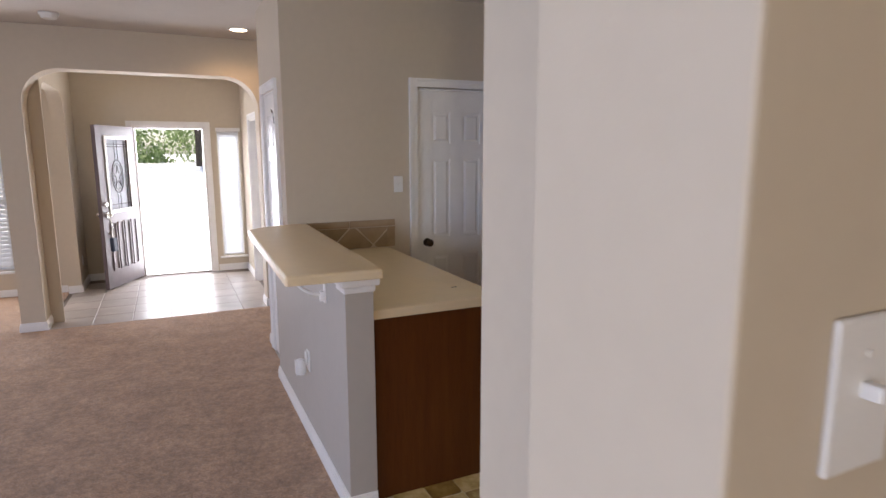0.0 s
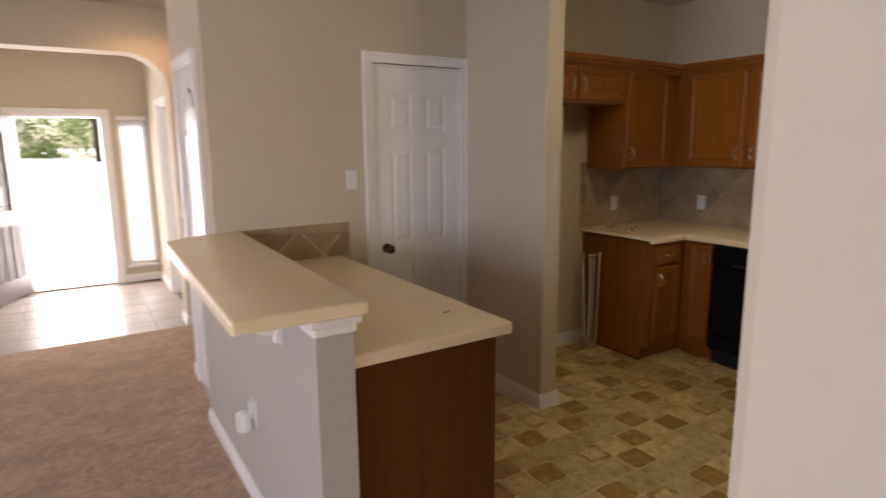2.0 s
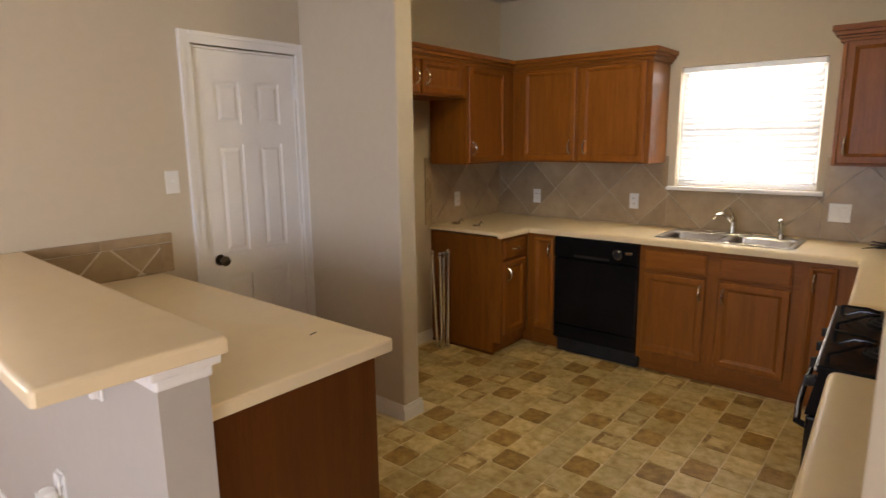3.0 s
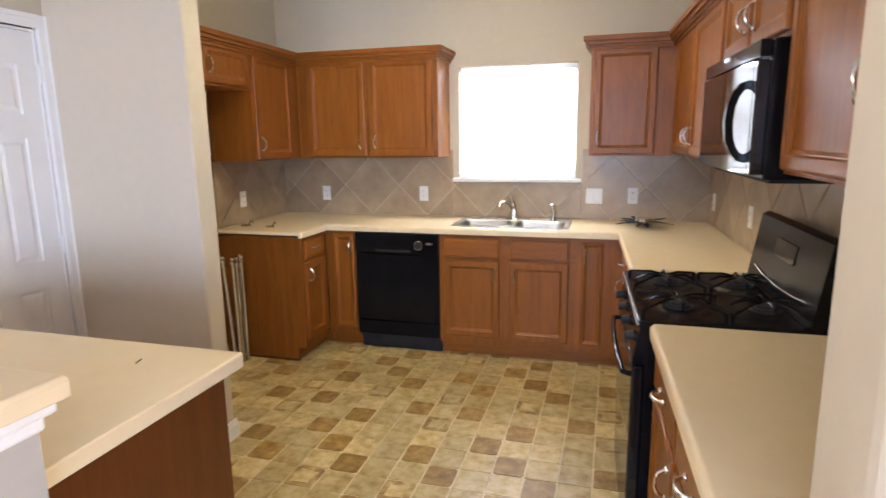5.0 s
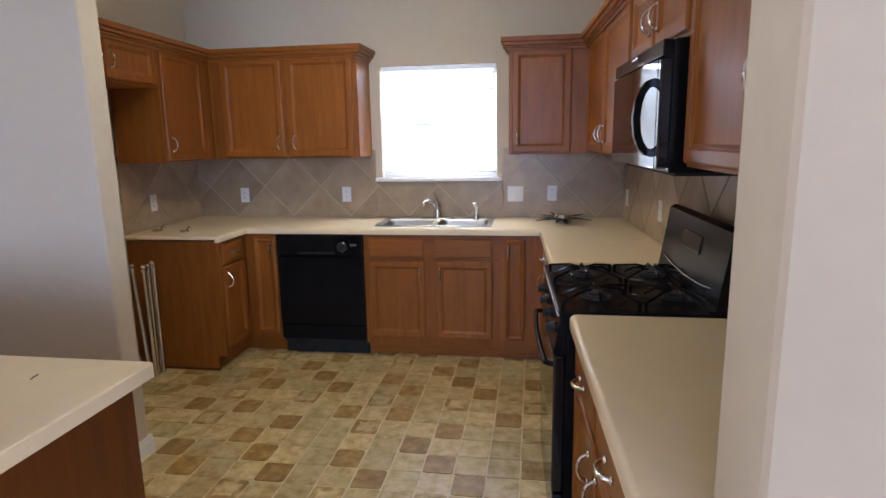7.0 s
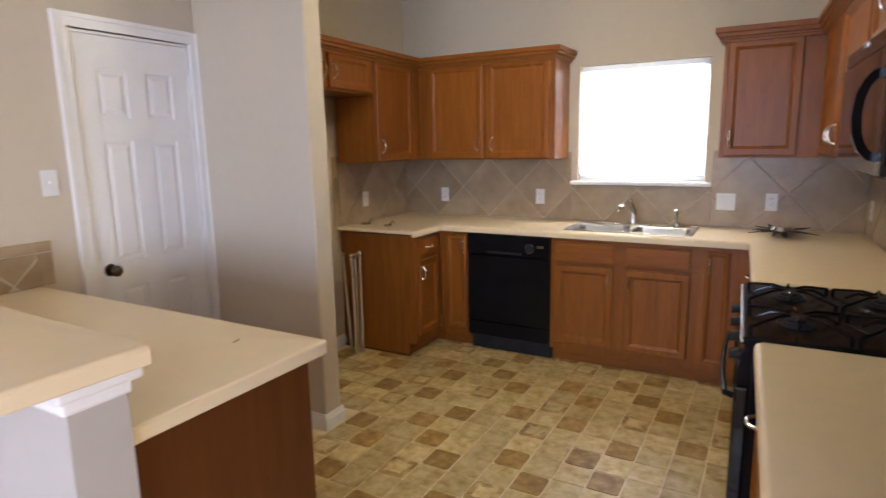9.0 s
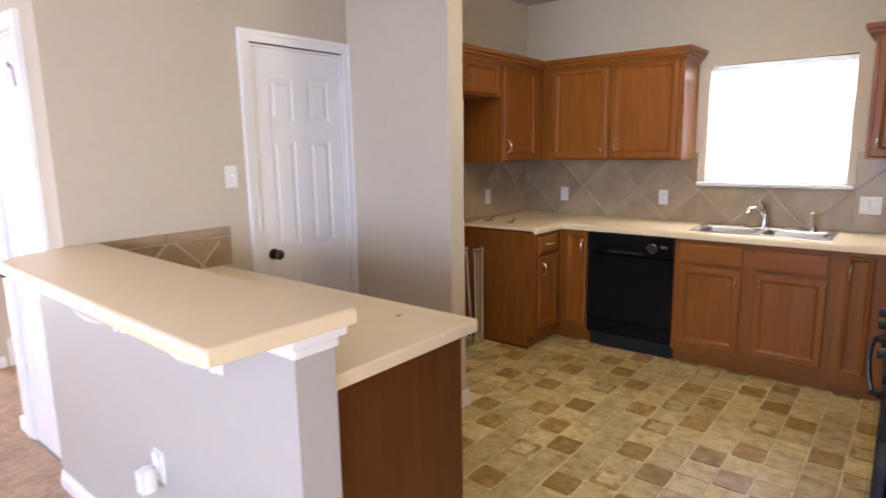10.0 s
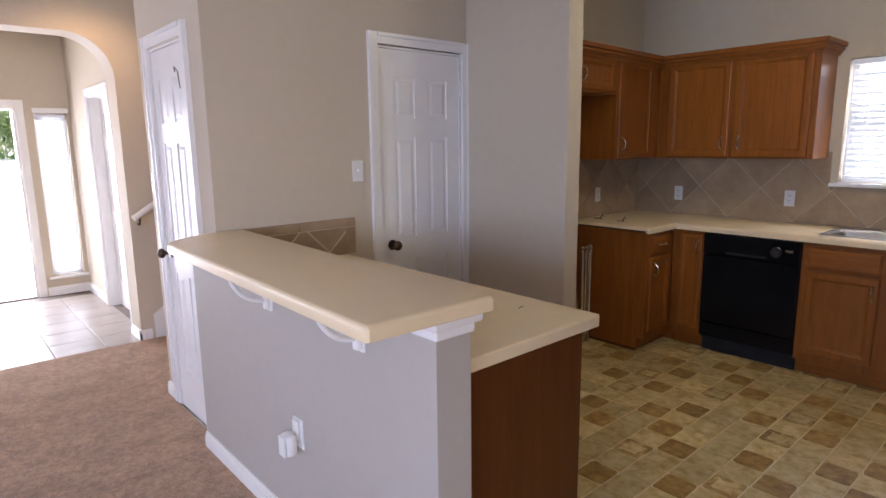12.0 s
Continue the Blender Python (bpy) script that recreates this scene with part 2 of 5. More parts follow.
def rod(bm, a, b, r0, r1=None, seg=12):
    """A round bar from a to b."""
    a, b = Vector(a), Vector(b)
    d = b - a
    m = Matrix.Translation((a + b) / 2) @ d.to_track_quat("Z", "Y").to_matrix().to_4x4()
    bmesh.ops.create_cone(bm, cap_ends=True, segments=seg, radius1=r0, radius2=r0 if r1 is None else r1, depth=d.length, matrix=m)
    return bm


def ball(bm, c, r, squash=(1, 1, 1), seg=14):
    bmesh.ops.create_uvsphere(bm, u_segments=seg, v_segments=8, radius=r, matrix=Matrix.Translation(c) @ Matrix.Diagonal((*squash, 1)))
    return bm


def tube(bm, pts, r, seg=8, closed=False):
    """A bent bar through points."""
    pts = [Vector(p) for p in pts]
    n = len(pts)
    rings = []
    up = Vector((0.31, 0.17, 0.93))
    for i, p in enumerate(pts):
        a = pts[(i - 1) % n] if closed or i else p
        b = pts[(i + 1) % n] if closed or i < n - 1 else p
        d = (b - a).normalized()
        s = d.cross(up).normalized()
        u = s.cross(d)
        rings.append([bm.verts.new(p + r * (math.cos(2 * math.pi * k / seg) * s + math.sin(2 * math.pi * k / seg) * u)) for k in range(seg)])
    for i in range(n if closed else n - 1):
        a, b = rings[i], rings[(i + 1) % n]
        for k in range(seg):
            bm.faces.new((a[k], a[(k + 1) % seg], b[(k + 1) % seg], b[k]))
    if not closed:
        bm.faces.new(rings[0][::-1])
        bm.faces.new(rings[-1])
    return bm


def prism(bm, outline, a, b, axis="y"):
    """An outline of (u, v) pairs pushed from a to b along an axis; u, v are the other two axes in order."""
    place = {"x": lambda u, v, w: (w, u, v), "y": lambda u, v, w: (u, w, v), "z": lambda u, v, w: (u, v, w)}[axis]
    lo = [bm.verts.new(place(u, v, a)) for u, v in outline]
    hi = [bm.verts.new(place(u, v, b)) for u, v in outline]
    bm.faces.new(lo)
    bm.faces.new(hi)
    n = len(outline)
    for i in range(n):
        bm.faces.new((lo[i], lo[(i + 1) % n], hi[(i + 1) % n], hi[i]))
    return bm


def finish(bm, name, material, smooth=False):
    bmesh.ops.recalc_face_normals(bm, faces=bm.faces)
    me = bpy.data.meshes.new(name)
    bm.to_mesh(me)
    bm.free()
    me.materials.append(material)
    if smooth:
        me.polygons.foreach_set("use_smooth", [True] * len(me.polygons))
        me.set_sharp_from_angle(angle=radians(40))
    return me


def part(name, bm, material, parent, label="", smooth=False):
    ob = new(name, finish(bm, name, material, smooth))
    ob.parent = parent
    if label:
        tagged(ob, label)
    return ob


def thing(name, label, category, m=None, group=""):
    ob = new(name)
    ob.empty_display_size = 0.1
    ob.matrix_world = m if m is not None else Matrix()
    return tagged(ob, label, category, group)


def setting(name, bm, material, label, category, smooth=False):
    return tagged(new(name, finish(bm, name, material, smooth)), label, category, "", "structure")


def group_of(name, label, category, m=None):
    return tagged(thing(name, label, category, m), kind="structure")


# ---- the large structure ----
H = 2.65
SLANT = 2.6


def south(x, off=0.0):
    """The line of the kitchen's south side, which runs slightly out of square, off metres before its wall."""
    return 0.807 + off + math.tan(radians(SLANT)) * (x - 4.05)


def north(x):
    """The front line of the wall cabinets at the fridge space, as far out of square."""
    return 3.77 + math.tan(radians(SLANT)) * (x - 4.11)


ground = setting("ground", boxes((-400, -400, -0.6, 400, 400, -0.25)), GRASS_M, "sunlit green lawn round the house", "ground")
drive = setting("road", prism(bmesh.new(), [(9.6, -0.25), (9.6, -0.20), (13, -0.20), (28, 0.95), (140, 1.0), (140, -0.25)], -40, 40, "x"), CONCRETE, "pale sunlit concrete drive and street before the front door", "road")
porch = setting("pavement", boxes((-1.4, 8.64, -0.25, 1.6, 9.6, -0.03)), CONCRETE, "pale concrete porch slab at the front door", "pavement")
slab = setting("floor", boxes((-4.3, -3.5, -0.25, 4.6, 8.64, -0.006)), CONCRETE, "concrete slab under the rooms", "floor")
roof = setting("roof", boxes((-4.32, -3.52, H + 0.12, 4.62, 8.66, H + 0.3)), ROOFING, "dark roof above the rooms", "roof")
ceiling = setting("ceiling", boxes((-4.3, -3.5, H, 4.6, 8.64, H + 0.1)), CEIL, "off-white textured ceiling", "ceiling")
carpet = setting("carpet", boxes((-4.2, -3.4, -0.005, 0.76, 6.26, 0.010), (0.76, -3.4, -0.005, 4.45, 0.37, 0.010), (0.76, 5.05, -0.005, 1.17, 6.26, 0.010), (-4.2, 6.26, -0.005, -1.03, 7.9, 0.010)), CARPET, "beige cut-pile carpet in the living room", "carpet")


def rect_wall(axis, a0, a1, b0, b1, z1, holes=()):
    """A wall along x or y from a0 to a1, its faces at b0 and b1, with openings (from, to, sill, head)."""
    bm = bmesh.new()

    def piece(u0, u1, z0, z2):
        if u1 - u0 > 1e-4 and z2 - z0 > 1e-4:
            box(bm, *((u0, b0, z0, u1, b1, z2) if axis == "x" else (b0, u0, z0, b1, u1, z2)))

    at = a0
    for u0, u1, s, h in sorted(holes):
        piece(at, u0, 0, z1)
        piece(u0, u1, 0, s)
        piece(u0, u1, h, z1)
        at = u1
    piece(at, a1, 0, z1)
    return bm


setting("wall_pantry", rect_wall("x", 0.895, 4.45, 4.10, 4.22, H, [(1.72, 2.34, 0, 2.035)]), PAINT, "beige painted wall with a white panel door", "wall")
setting("wall_closet", rect_wall("y", 4.10, 5.05, 0.775, 0.895, H, [(4.335, 4.855, 0, 2.01)]), PAINT, "beige painted wall with a white closet door", "wall")
setting("wall_kitchen_window", rect_wall("y", -3.5, 8.64, 4.45, 4.60, H, [(1.735, 2.597, 1.21, 2.02)]), PAINT, "beige painted kitchen wall with a window", "wall")
setting("wall_kitchen_south", prism(bmesh.new(), [(0.62, 0.585), (4.45, 0.585), (4.45, south(4.45)), (0.62, south(0.62))], 0, H, "z"), PAINT, "beige painted wall behind the range", "wall")
setting("wall_wing", prism(bmesh.new(), [(0.612, 0.655), (0.612, 1.118), (0.622, 1.134), (0.765, 1.190), (0.785, 1.192), (1.005, 1.172), (1.02, 1.16), (1.02, 0.672)], 0, H, "z"), PAINT, "beige painted wall end beside the worktop", "wall")
setting("wall_pillar", boxes((0.37, 0.365, 0, 1.25, 0.584, H), r=0.004), PAINT, "beige painted wall end with a light switch", "wall")
setting("wall_nook", boxes((1.25, 0.365, 0, 4.45, 0.584, H)), PAINT, "beige painted wall", "wall")
setting("wall_partition", boxes((2.387, 3.323, 0, 2.514, 4.10, H), r=0.010), PAINT, "beige painted partition beside the fridge space", "wall")
setting("wall_west", rect_wall("y", -3.5, 8.64, -4.30, -4.20, H, [(-1.7, 2.7, 0.6, 2.3)]), PAINT, "beige painted living room wall with a window", "wall")
setting("wall_south", rect_wall("x", -4.2, 4.45, -3.5, -3.4, H, [(-2.7, -0.5, 0.7, 2.2)]), PAINT, "beige painted wall with a window", "wall")
setting("wall_front", rect_wall("x", -1.03, 4.45, 8.50, 8.64, H, [(-0.275, 0.545, 0, 1.90), (0.695, 0.975, 0.20, 1.85)]), PAINT, "beige painted entry wall with the front door", "wall")
setting("wall_dining", rect_wall("x", -4.2, -1.03, 7.90, 8.04, H, [(-3.04, -1.52, 0.30, 1.85)]), PAINT, "beige painted dining room wall with a window", "wall")
setting("wall_entry_right", rect_wall("y", 6.52, 8.50, 1.01, 1.13, H, [(6.86, 7.62, 0, 1.96)]), PAINT, "beige painted entry wall with a white door", "wall")
setting("wall_closet_back", boxes((0.895, 4.93, 0, 4.45, 5.05, H)), PAINT, "beige painted stair wall", "wall")


def arched(u0, u1, hole0, hole1, top, radius, z1, n=10):
    """The outline of a wall with an opening to the floor whose upper corners are rounded."""
    pts = [(u0, 0), (u0, z1), (u1, z1), (u1, 0), (hole1, 0)]
    for k in range(n + 1):
        a = math.pi / 2 * k / n
        pts.append((hole1 - radius + radius * math.cos(a), top - radius + radius * math.sin(a)))
    for k in range(n + 1):
        a = math.pi / 2 * (1 + k / n)
        pts.append((hole0 + radius + radius * math.cos(a), top - radius + radius * math.sin(a)))
    pts.append((hole0, 0))
    return pts


setting("wall_arch", prism(bmesh.new(), arched(-1.19, 4.45, -1.005, 0.93, 2.30, 0.30, H), 6.27, 6.52, "y"), PAINT, "beige painted wall with a wide rounded arch to the entry", "wall", True)
setting("wall_arch_header", boxes((-4.2, 6.27, 2.30, -1.19, 6.52, H)), PAINT, "beige painted header over the dining room opening", "wall")
setting("wall_entry_left", prism(bmesh.new(), arched(6.52, 8.50, 6.535, 7.83, 2.23, 0.26, H), -1.03, -0.90, "x"), PAINT, "beige painted entry wall with a rounded arch", "wall", True)

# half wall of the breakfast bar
setting("wall_bar", boxes((0.705, 2.46, 0, 0.828, 4.10, 1.03), (0.705, 4.10, 0, 0.775, 4.245, 1.03)), BAR_PAINT, "painted half wall under the breakfast bar, its colour dimmed against the lamps", "wall")


def board(x0, y0, x1, y1, nx, ny):
    """A baseboard on the wall face from (x0, y0) to (x1, y1) that faces (nx, ny)."""
    bm = bmesh.new()
    for t, z0, z1 in ((0.015, 0.0, 0.062), (0.011, 0.062, 0.074), (0.007, 0.074, 0.088)):
        ax, bx = sorted((x0, x1))
        ay, by = sorted((y0, y1))
        box(bm, ax - (t if nx < 0 else 0), ay - (t if ny < 0 else 0), z0, bx + (t if nx > 0 else 0), by + (t if ny > 0 else 0), z1)
    return setting("baseboard", bm, WHITE, "white painted baseboard along the wall", "baseboard")


for row in ((0.705, 2.46, 0.705, 4.245, -1, 0), (0.69, 2.46, 0.828, 2.46, 0, -1), (0.775, 4.925, 0.775, 5.05, -1, 0), (0.76, 5.05, 1.12, 5.05, 0, 1),
            (2.387, 3.323, 2.387, 4.10, -1, 0), (2.372, 3.323, 2.529, 3.323, 0, -1), (2.514, 3.323, 2.514, 4.10, 1, 0), (2.53, 4.10, 3.52, 4.10, 0, -1),
            (1.50, 4.10, 1.655, 4.10, 0, -1), (-1.19, 6.27, -1.005, 6.27, 0, -1), (-1.005, 6.255, -1.005, 6.52, 1, 0), (-1.19, 6.255, -1.19, 6.52, -1, 0),
            (0.93, 6.255, 0.93, 6.52, -1, 0), (0.915, 6.27, 1.01, 6.27, 0, -1), (-0.90, 7.83, -0.90, 8.50, 1, 0), (-1.03, 7.83, -0.90, 7.83, 0, -1),
            (-4.2, 7.90, -1.045, 7.90, 0, -1), (-0.90, 8.50, -0.36, 8.50, 0, -1), (0.63, 8.50, 1.01, 8.50, 0, -1), (1.01, 7.70, 1.01, 8.485, -1, 0),
            (0.612, 0.70, 0.612, 1.118, -1, 0), (0.37, 0.365, 0.37, 0.584, -1, 0)):
    board(*row)


# ---- doors and windows ----
def casing(parent, w, h, width=0.066, m=None):
    """Moulded casing round an opening of w by h, facing -y, its lower left corner at the origin."""
    for name, rows in (("casing_side", [(-width, 0, -0.006, h + width)]), ("casing_side", [(w + 0.006, 0, w + width, h + width)]), ("casing_head", [(-0.006, h + 0.006, w + 0.006, h + width)])):
        bm = bmesh.new()
        for x0, z0, x1, z1 in rows:
            box(bm, x0, -0.016, z0, x1, 0.0, z1)
            if name == "casing_side":
                inner = x1 - 0.015 if x0 < 0 else x0 - 0.003
                outer = x0 if x0 < 0 else x1 - 0.02
                box(bm, inner, -0.010, z0, inner + 0.018, 0, z1 - width)
                box(bm, outer, -0.023, z0, outer + 0.02, -0.016, z1)
            else:
                box(bm, x0, -0.023, z1 - 0.02, x1, -0.016, z1)
        part(name, bm, WHITE, parent)
    part("jamb", boxes((-0.006, 0.0, 0, 0.012, 0.12, h), (w - 0.012, 0.0, 0, w + 0.006, 0.12, h), (0.012, 0.0, h - 0.012, w - 0.012, 0.12, h + 0.006)), WHITE, parent)


def panel_leaf(w, h, rows, cols=2, stile=0.105, rail=0.10, thick=0.034):
    """A moulded panel door leaf facing -y: raised panels in rows of (from, to) heights."""
    bm = bmesh.new()
    pw = (w - stile * (cols + 1)) / cols
    edges_z = [0] + [z for r in rows for z in r] + [h]
    box(bm, 0, 0.008, 0, w, thick, h)
    for k in range(cols + 1):
        box(bm, k * (pw + stile), 0, 0, k * (pw + stile) + stile, 0.008, h)
    for k in range(0, len(edges_z), 2):
        for c in range(cols):
            box(bm, stile + c * (pw + stile), 0, edges_z[k], stile + c * (pw + stile) + pw, 0.008, edges_z[k + 1])
    for z0, z1 in rows:
        for c in range(cols):
            x0 = stile + c * (pw + stile)
            x1 = x0 + pw
            i, j = 0.016, 0.034
            lo = [bm.verts.new((x, 0.0078, z)) for x, z in ((x0 + i, z0 + i), (x1 - i, z0 + i), (x1 - i, z1 - i), (x0 + i, z1 - i))]
            hi = [bm.verts.new((x, 0.001, z)) for x, z in ((x0 + j, z0 + j), (x1 - j, z0 + j), (x1 - j, z1 - j), (x0 + j, z1 - j))]
            bm.faces.new(hi)
            for q in range(4):
                bm.faces.new((lo[q], lo[(q + 1) % 4], hi[(q + 1) % 4], hi[q]))
    return bm


SIX = [(0.24, 0.82), (0.95, 1.53), (1.64, 1.86)]


def knob(parent, x, z, name="door_knob"):
    bm = bmesh.new()
    rod(bm, (x, 0.0, z), (x, -0.010, z), 0.031, 0.027, 20)
    rod(bm, (x, -0.010, z), (x, -0.035, z), 0.010, 0.012, 14)
    ball(bm, (x, -0.052, z), 0.028, (1, 0.78, 1), 18)
    return part(name, bm, BRONZE, parent, "dark bronze round door knob", True)


def hinges(parent, x, h):
    for z in (0.2, h / 2, h - 0.2):
        part("hinge", rod(boxes((x - 0.012, -0.003, z - 0.045, x + 0.012, 0.0, z + 0.045)), (x, -0.006, z - 0.045), (x, -0.006, z + 0.045), 0.006), WHITE, parent)


def interior_door(name, label, m, w, h, knob_x, hinge_x, inset=0.004):
    d = group_of(name, label, "door", m)
    casing(d, w, h)
    leaf = part("door_leaf", panel_leaf(w - 0.0245, h - 0.018, [(a * h / 2.03, b * h / 2.03) for a, b in SIX], stile=0.1 if w > 0.6 else 0.085), WHITE, d)
    leaf.location = (0.01225, inset, 0.004)
    if knob_x is not None:
        knob(d, knob_x, 0.925)
    hinges(d, hinge_x, h)
    return d


interior_door("door_1", "closed white six-panel pantry door with bronze knob", pose(1.72, 4.10, 0), 0.62, 2.035, 0.07, 0.615)
closet = interior_door("door_2", "closed glossy white six-panel closet door", pose(0.775, 4.855, 0, 0, 0, -90), 0.52, 2.01, 0.06, 0.514)
hook = thing("door_hook", "small dark over-door hook on the white closet door", "hook", pose(0.775, 4.42, 1.86, 0, 0, -90))
part("hook", tube(bmesh.new(), [(-0.05, -0.004, 0.015), (-0.02, -0.012, 0.0), (0.0, -0.02, 0.02), (0.02, -0.012, 0.0), (0.02, -0.006, -0.08)], 0.003), BRONZE, hook)
entry_door = interior_door("door_3", "white panel door set deep in the entry's side wall", pose(1.01, 7.62, 0, 0, 0, -90), 0.76, 1.96, None, 0.012, 0.086)

# front door, standing open into the entry
front = group_of("door_4", "open dark brown front door with leaded glass", "door", pose(-0.275, 8.50, 0))
for nm, row in (("casing_side", (-0.075, -0.018, 0, -0.002, 0, 1.97)), ("casing_side", (0.822, -0.018, 0, 0.895, 0, 1.97)), ("casing_head", (-0.002, -0.018, 1.902, 0.822, 0, 1.97))):
    part(nm, boxes(row, r=0.004), WHITE, front)
part("jamb", boxes((-0.002, 0, 0, 0.02, 0.14, 1.902), (0.80, 0, 0, 0.822, 0.14, 1.902), (0.02, 0, 1.88, 0.80, 0.14, 1.902)), WHITE, front)
part("threshold", boxes((0.02, -0.02, 0, 0.80, 0.14, 0.016), r=0.004), BRONZE, front, "dark metal threshold")
LEAFM = pose(-0.295, 8.49, 0.02, 0, 0, -115.0)
leaf4 = group_of("door_5", "dark brown front door leaf with star-patterned leaded glass, open", "door", LEAFM)
LW, LH = 0.81, 1.87


def front_leaf():
    bm = bmesh.new()
    gx0, gx1, gz0, gz1 = 0.16, 0.64, 0.89, 1.73
    for y0, y1 in ((-0.022, 0.022),):
        box(bm, 0, y0, 0, gx0, y1, LH)
        box(bm, gx1, y0, 0, LW, y1, LH)
        box(bm, gx0, y0, gz1, gx1, y1, LH)
        box(bm, gx0, y0, 0, gx1, y1, gz0)
    return bm


part("door_leaf", front_leaf(), DOOR_BROWN, leaf4)
for side in (-1, 1):
    y = 0.022 * side
    y2 = y + 0.012 * side
    a, b = min(y, y2), max(y, y2)
    part("glass_frame", boxes((0.135, a, 0.865, 0.175, b, 1.755), (0.625, a, 0.865, 0.665, b, 1.755), (0.175, a, 1.715, 0.625, b, 1.755), (0.175, a, 0.865, 0.625, b, 0.905), r=0.004), WHITE, leaf4)
    for k in range(4):
        x0 = 0.115 + k * 0.150
        part("lower_panel", boxes((x0, a, 0.20, x0 + 0.014, b, 0.76), (x0 + 0.106, a, 0.20, x0 + 0.12, b, 0.76), (x0 + 0.014, a, 0.746, x0 + 0.106, b, 0.76), (x0 + 0.014, a, 0.20, x0 + 0.106, b, 0.214)), DOOR_BROWN, leaf4)
pane = part("glass_pane", boxes((0.16, -0.004, 0.89, 0.64, 0.004, 1.73)), FROST, leaf4, "textured leaded glass")
pane.visible_shadow = False
came = bmesh.new()
for y in (-0.008, 0.008):
    for x in (0.215, 0.585):
        rod(came, (x, y, 0.90), (x, y, 1.72), 0.004, seg=6)
    for x in (0.37, 0.43):
        rod(came, (x, y, 0.90), (x, y, 1.09), 0.003, seg=6)
        rod(came, (x, y, 1.47), (x, y, 1.72), 0.003, seg=6)
    for z in (0.96, 1.66, 1.63):
        rod(came, (0.17, y, z), (0.63, y, z), 0.004, seg=6)
    ring = [(0.40 + 0.12 * math.cos(a), y, 1.285 + 0.19 * math.sin(a)) for a in [2 * math.pi * k / 28 for k in range(28)]]
    tube(came, ring, 0.005, 6, True)
    ring = [(0.40 + 0.095 * math.cos(a), y, 1.285 + 0.15 * math.sin(a)) for a in [2 * math.pi * k / 28 for k in range(28)]]
    tube(came, ring, 0.003, 6, True)
    star = [(0.40 + (0.088 if k % 2 == 0 else 0.036) * math.cos(math.pi / 2 + math.pi * k / 5), y, 1.285 + (0.13 if k % 2 == 0 else 0.05) * math.sin(math.pi / 2 + math.pi * k / 5)) for k in range(10)]
    tube(came, star, 0.004, 6, True)
part("came", came, LEAD, leaf4, "dark lead star and border lines")
hs = bmesh.new()
for side in (-1, 1):
    y = 0.022 * side
    rod(hs, (0.735, y, 0.98), (0.735, y + 0.02 * side, 0.98), 0.032, 0.028, 18)
    rod(hs, (0.735, y, 0.86), (0.735, y + 0.02 * side, 0.86), 0.032, 0.03, 18)
    ball(hs, (0.735, y + 0.045 * side, 0.86), 0.028, (1, 0.8, 1))
tube(hs, [(0.735, 0.03, 0.84), (0.735, 0.07, 0.76), (0.735, 0.08, 0.72), (0.735, 0.05, 0.66), (0.735, 0.022, 0.64)], 0.008)
part("handle_set", hs, CHROME, leaf4, "bronze-grey handle and deadbolt", True)
lockbox = thing("lockbox", "dark blue lockbox hanging from the front door handle", "lockbox", LEAFM)
part("body", boxes((0.70, 0.05, 0.44, 0.775, 0.10, 0.60), r=0.012), BLUE_BOX, lockbox)
part("shackle", tube(bmesh.new(), [(0.715, 0.075, 0.59), (0.715, 0.075, 0.68), (0.735, 0.075, 0.71), (0.755, 0.075, 0.68), (0.755, 0.075, 0.59)], 0.006), STEEL, lockbox, "steel shackle")


def blind(name, label, m, w, h, pitch, tilt, gaps=()):
    """A closed horizontal blind facing -y, hung between z = 0 and h."""
    b = thing(name, label, "window blind", m)
    part("headrail", boxes((0, -0.03, h - 0.035, w, 0.02, h), r=0.003), SLAT, b)
    part("bottom_rail", boxes((0.004, -0.02, 0.0, w - 0.004, 0.012, 0.018), r=0.003), SLAT, b)
    n = int((h - 0.06) / pitch)
    c, s = math.cos(radians(tilt)), math.sin(radians(tilt))
    d = pitch * 0.62
    bm = bmesh.new()
    dz, dy = d * s, d * c
    rows = [(-dy, -dz), (-dy * 0.4, -dz * 0.4 + 0.0025), (dy * 0.4, dz * 0.4 + 0.0025), (dy, dz)]
    for th in (0.0, 0.0012):
        vs = [[bm.verts.new((x, y - th * s, z - th * c)) for y, z in rows] for x in (0.005, w - 0.005)]
        for k in range(3):
            bm.faces.new((vs[0][k], vs[0][k + 1], vs[1][k + 1], vs[1][k]))
    me = finish(bm, "slat", SLAT)
    for k in range(n):
        ob = new("slat", me)
        ob.parent = b
        ob.location = (0, -0.004, 0.03 + pitch * (k + 0.5))
    for x in (0.12 * w, 0.88 * w):
        part("cord", rod(bmesh.new(), (x, -0.026, 0.01), (x, -0.026, h - 0.02), 0.0012, seg=6), SLAT, b)
    return b


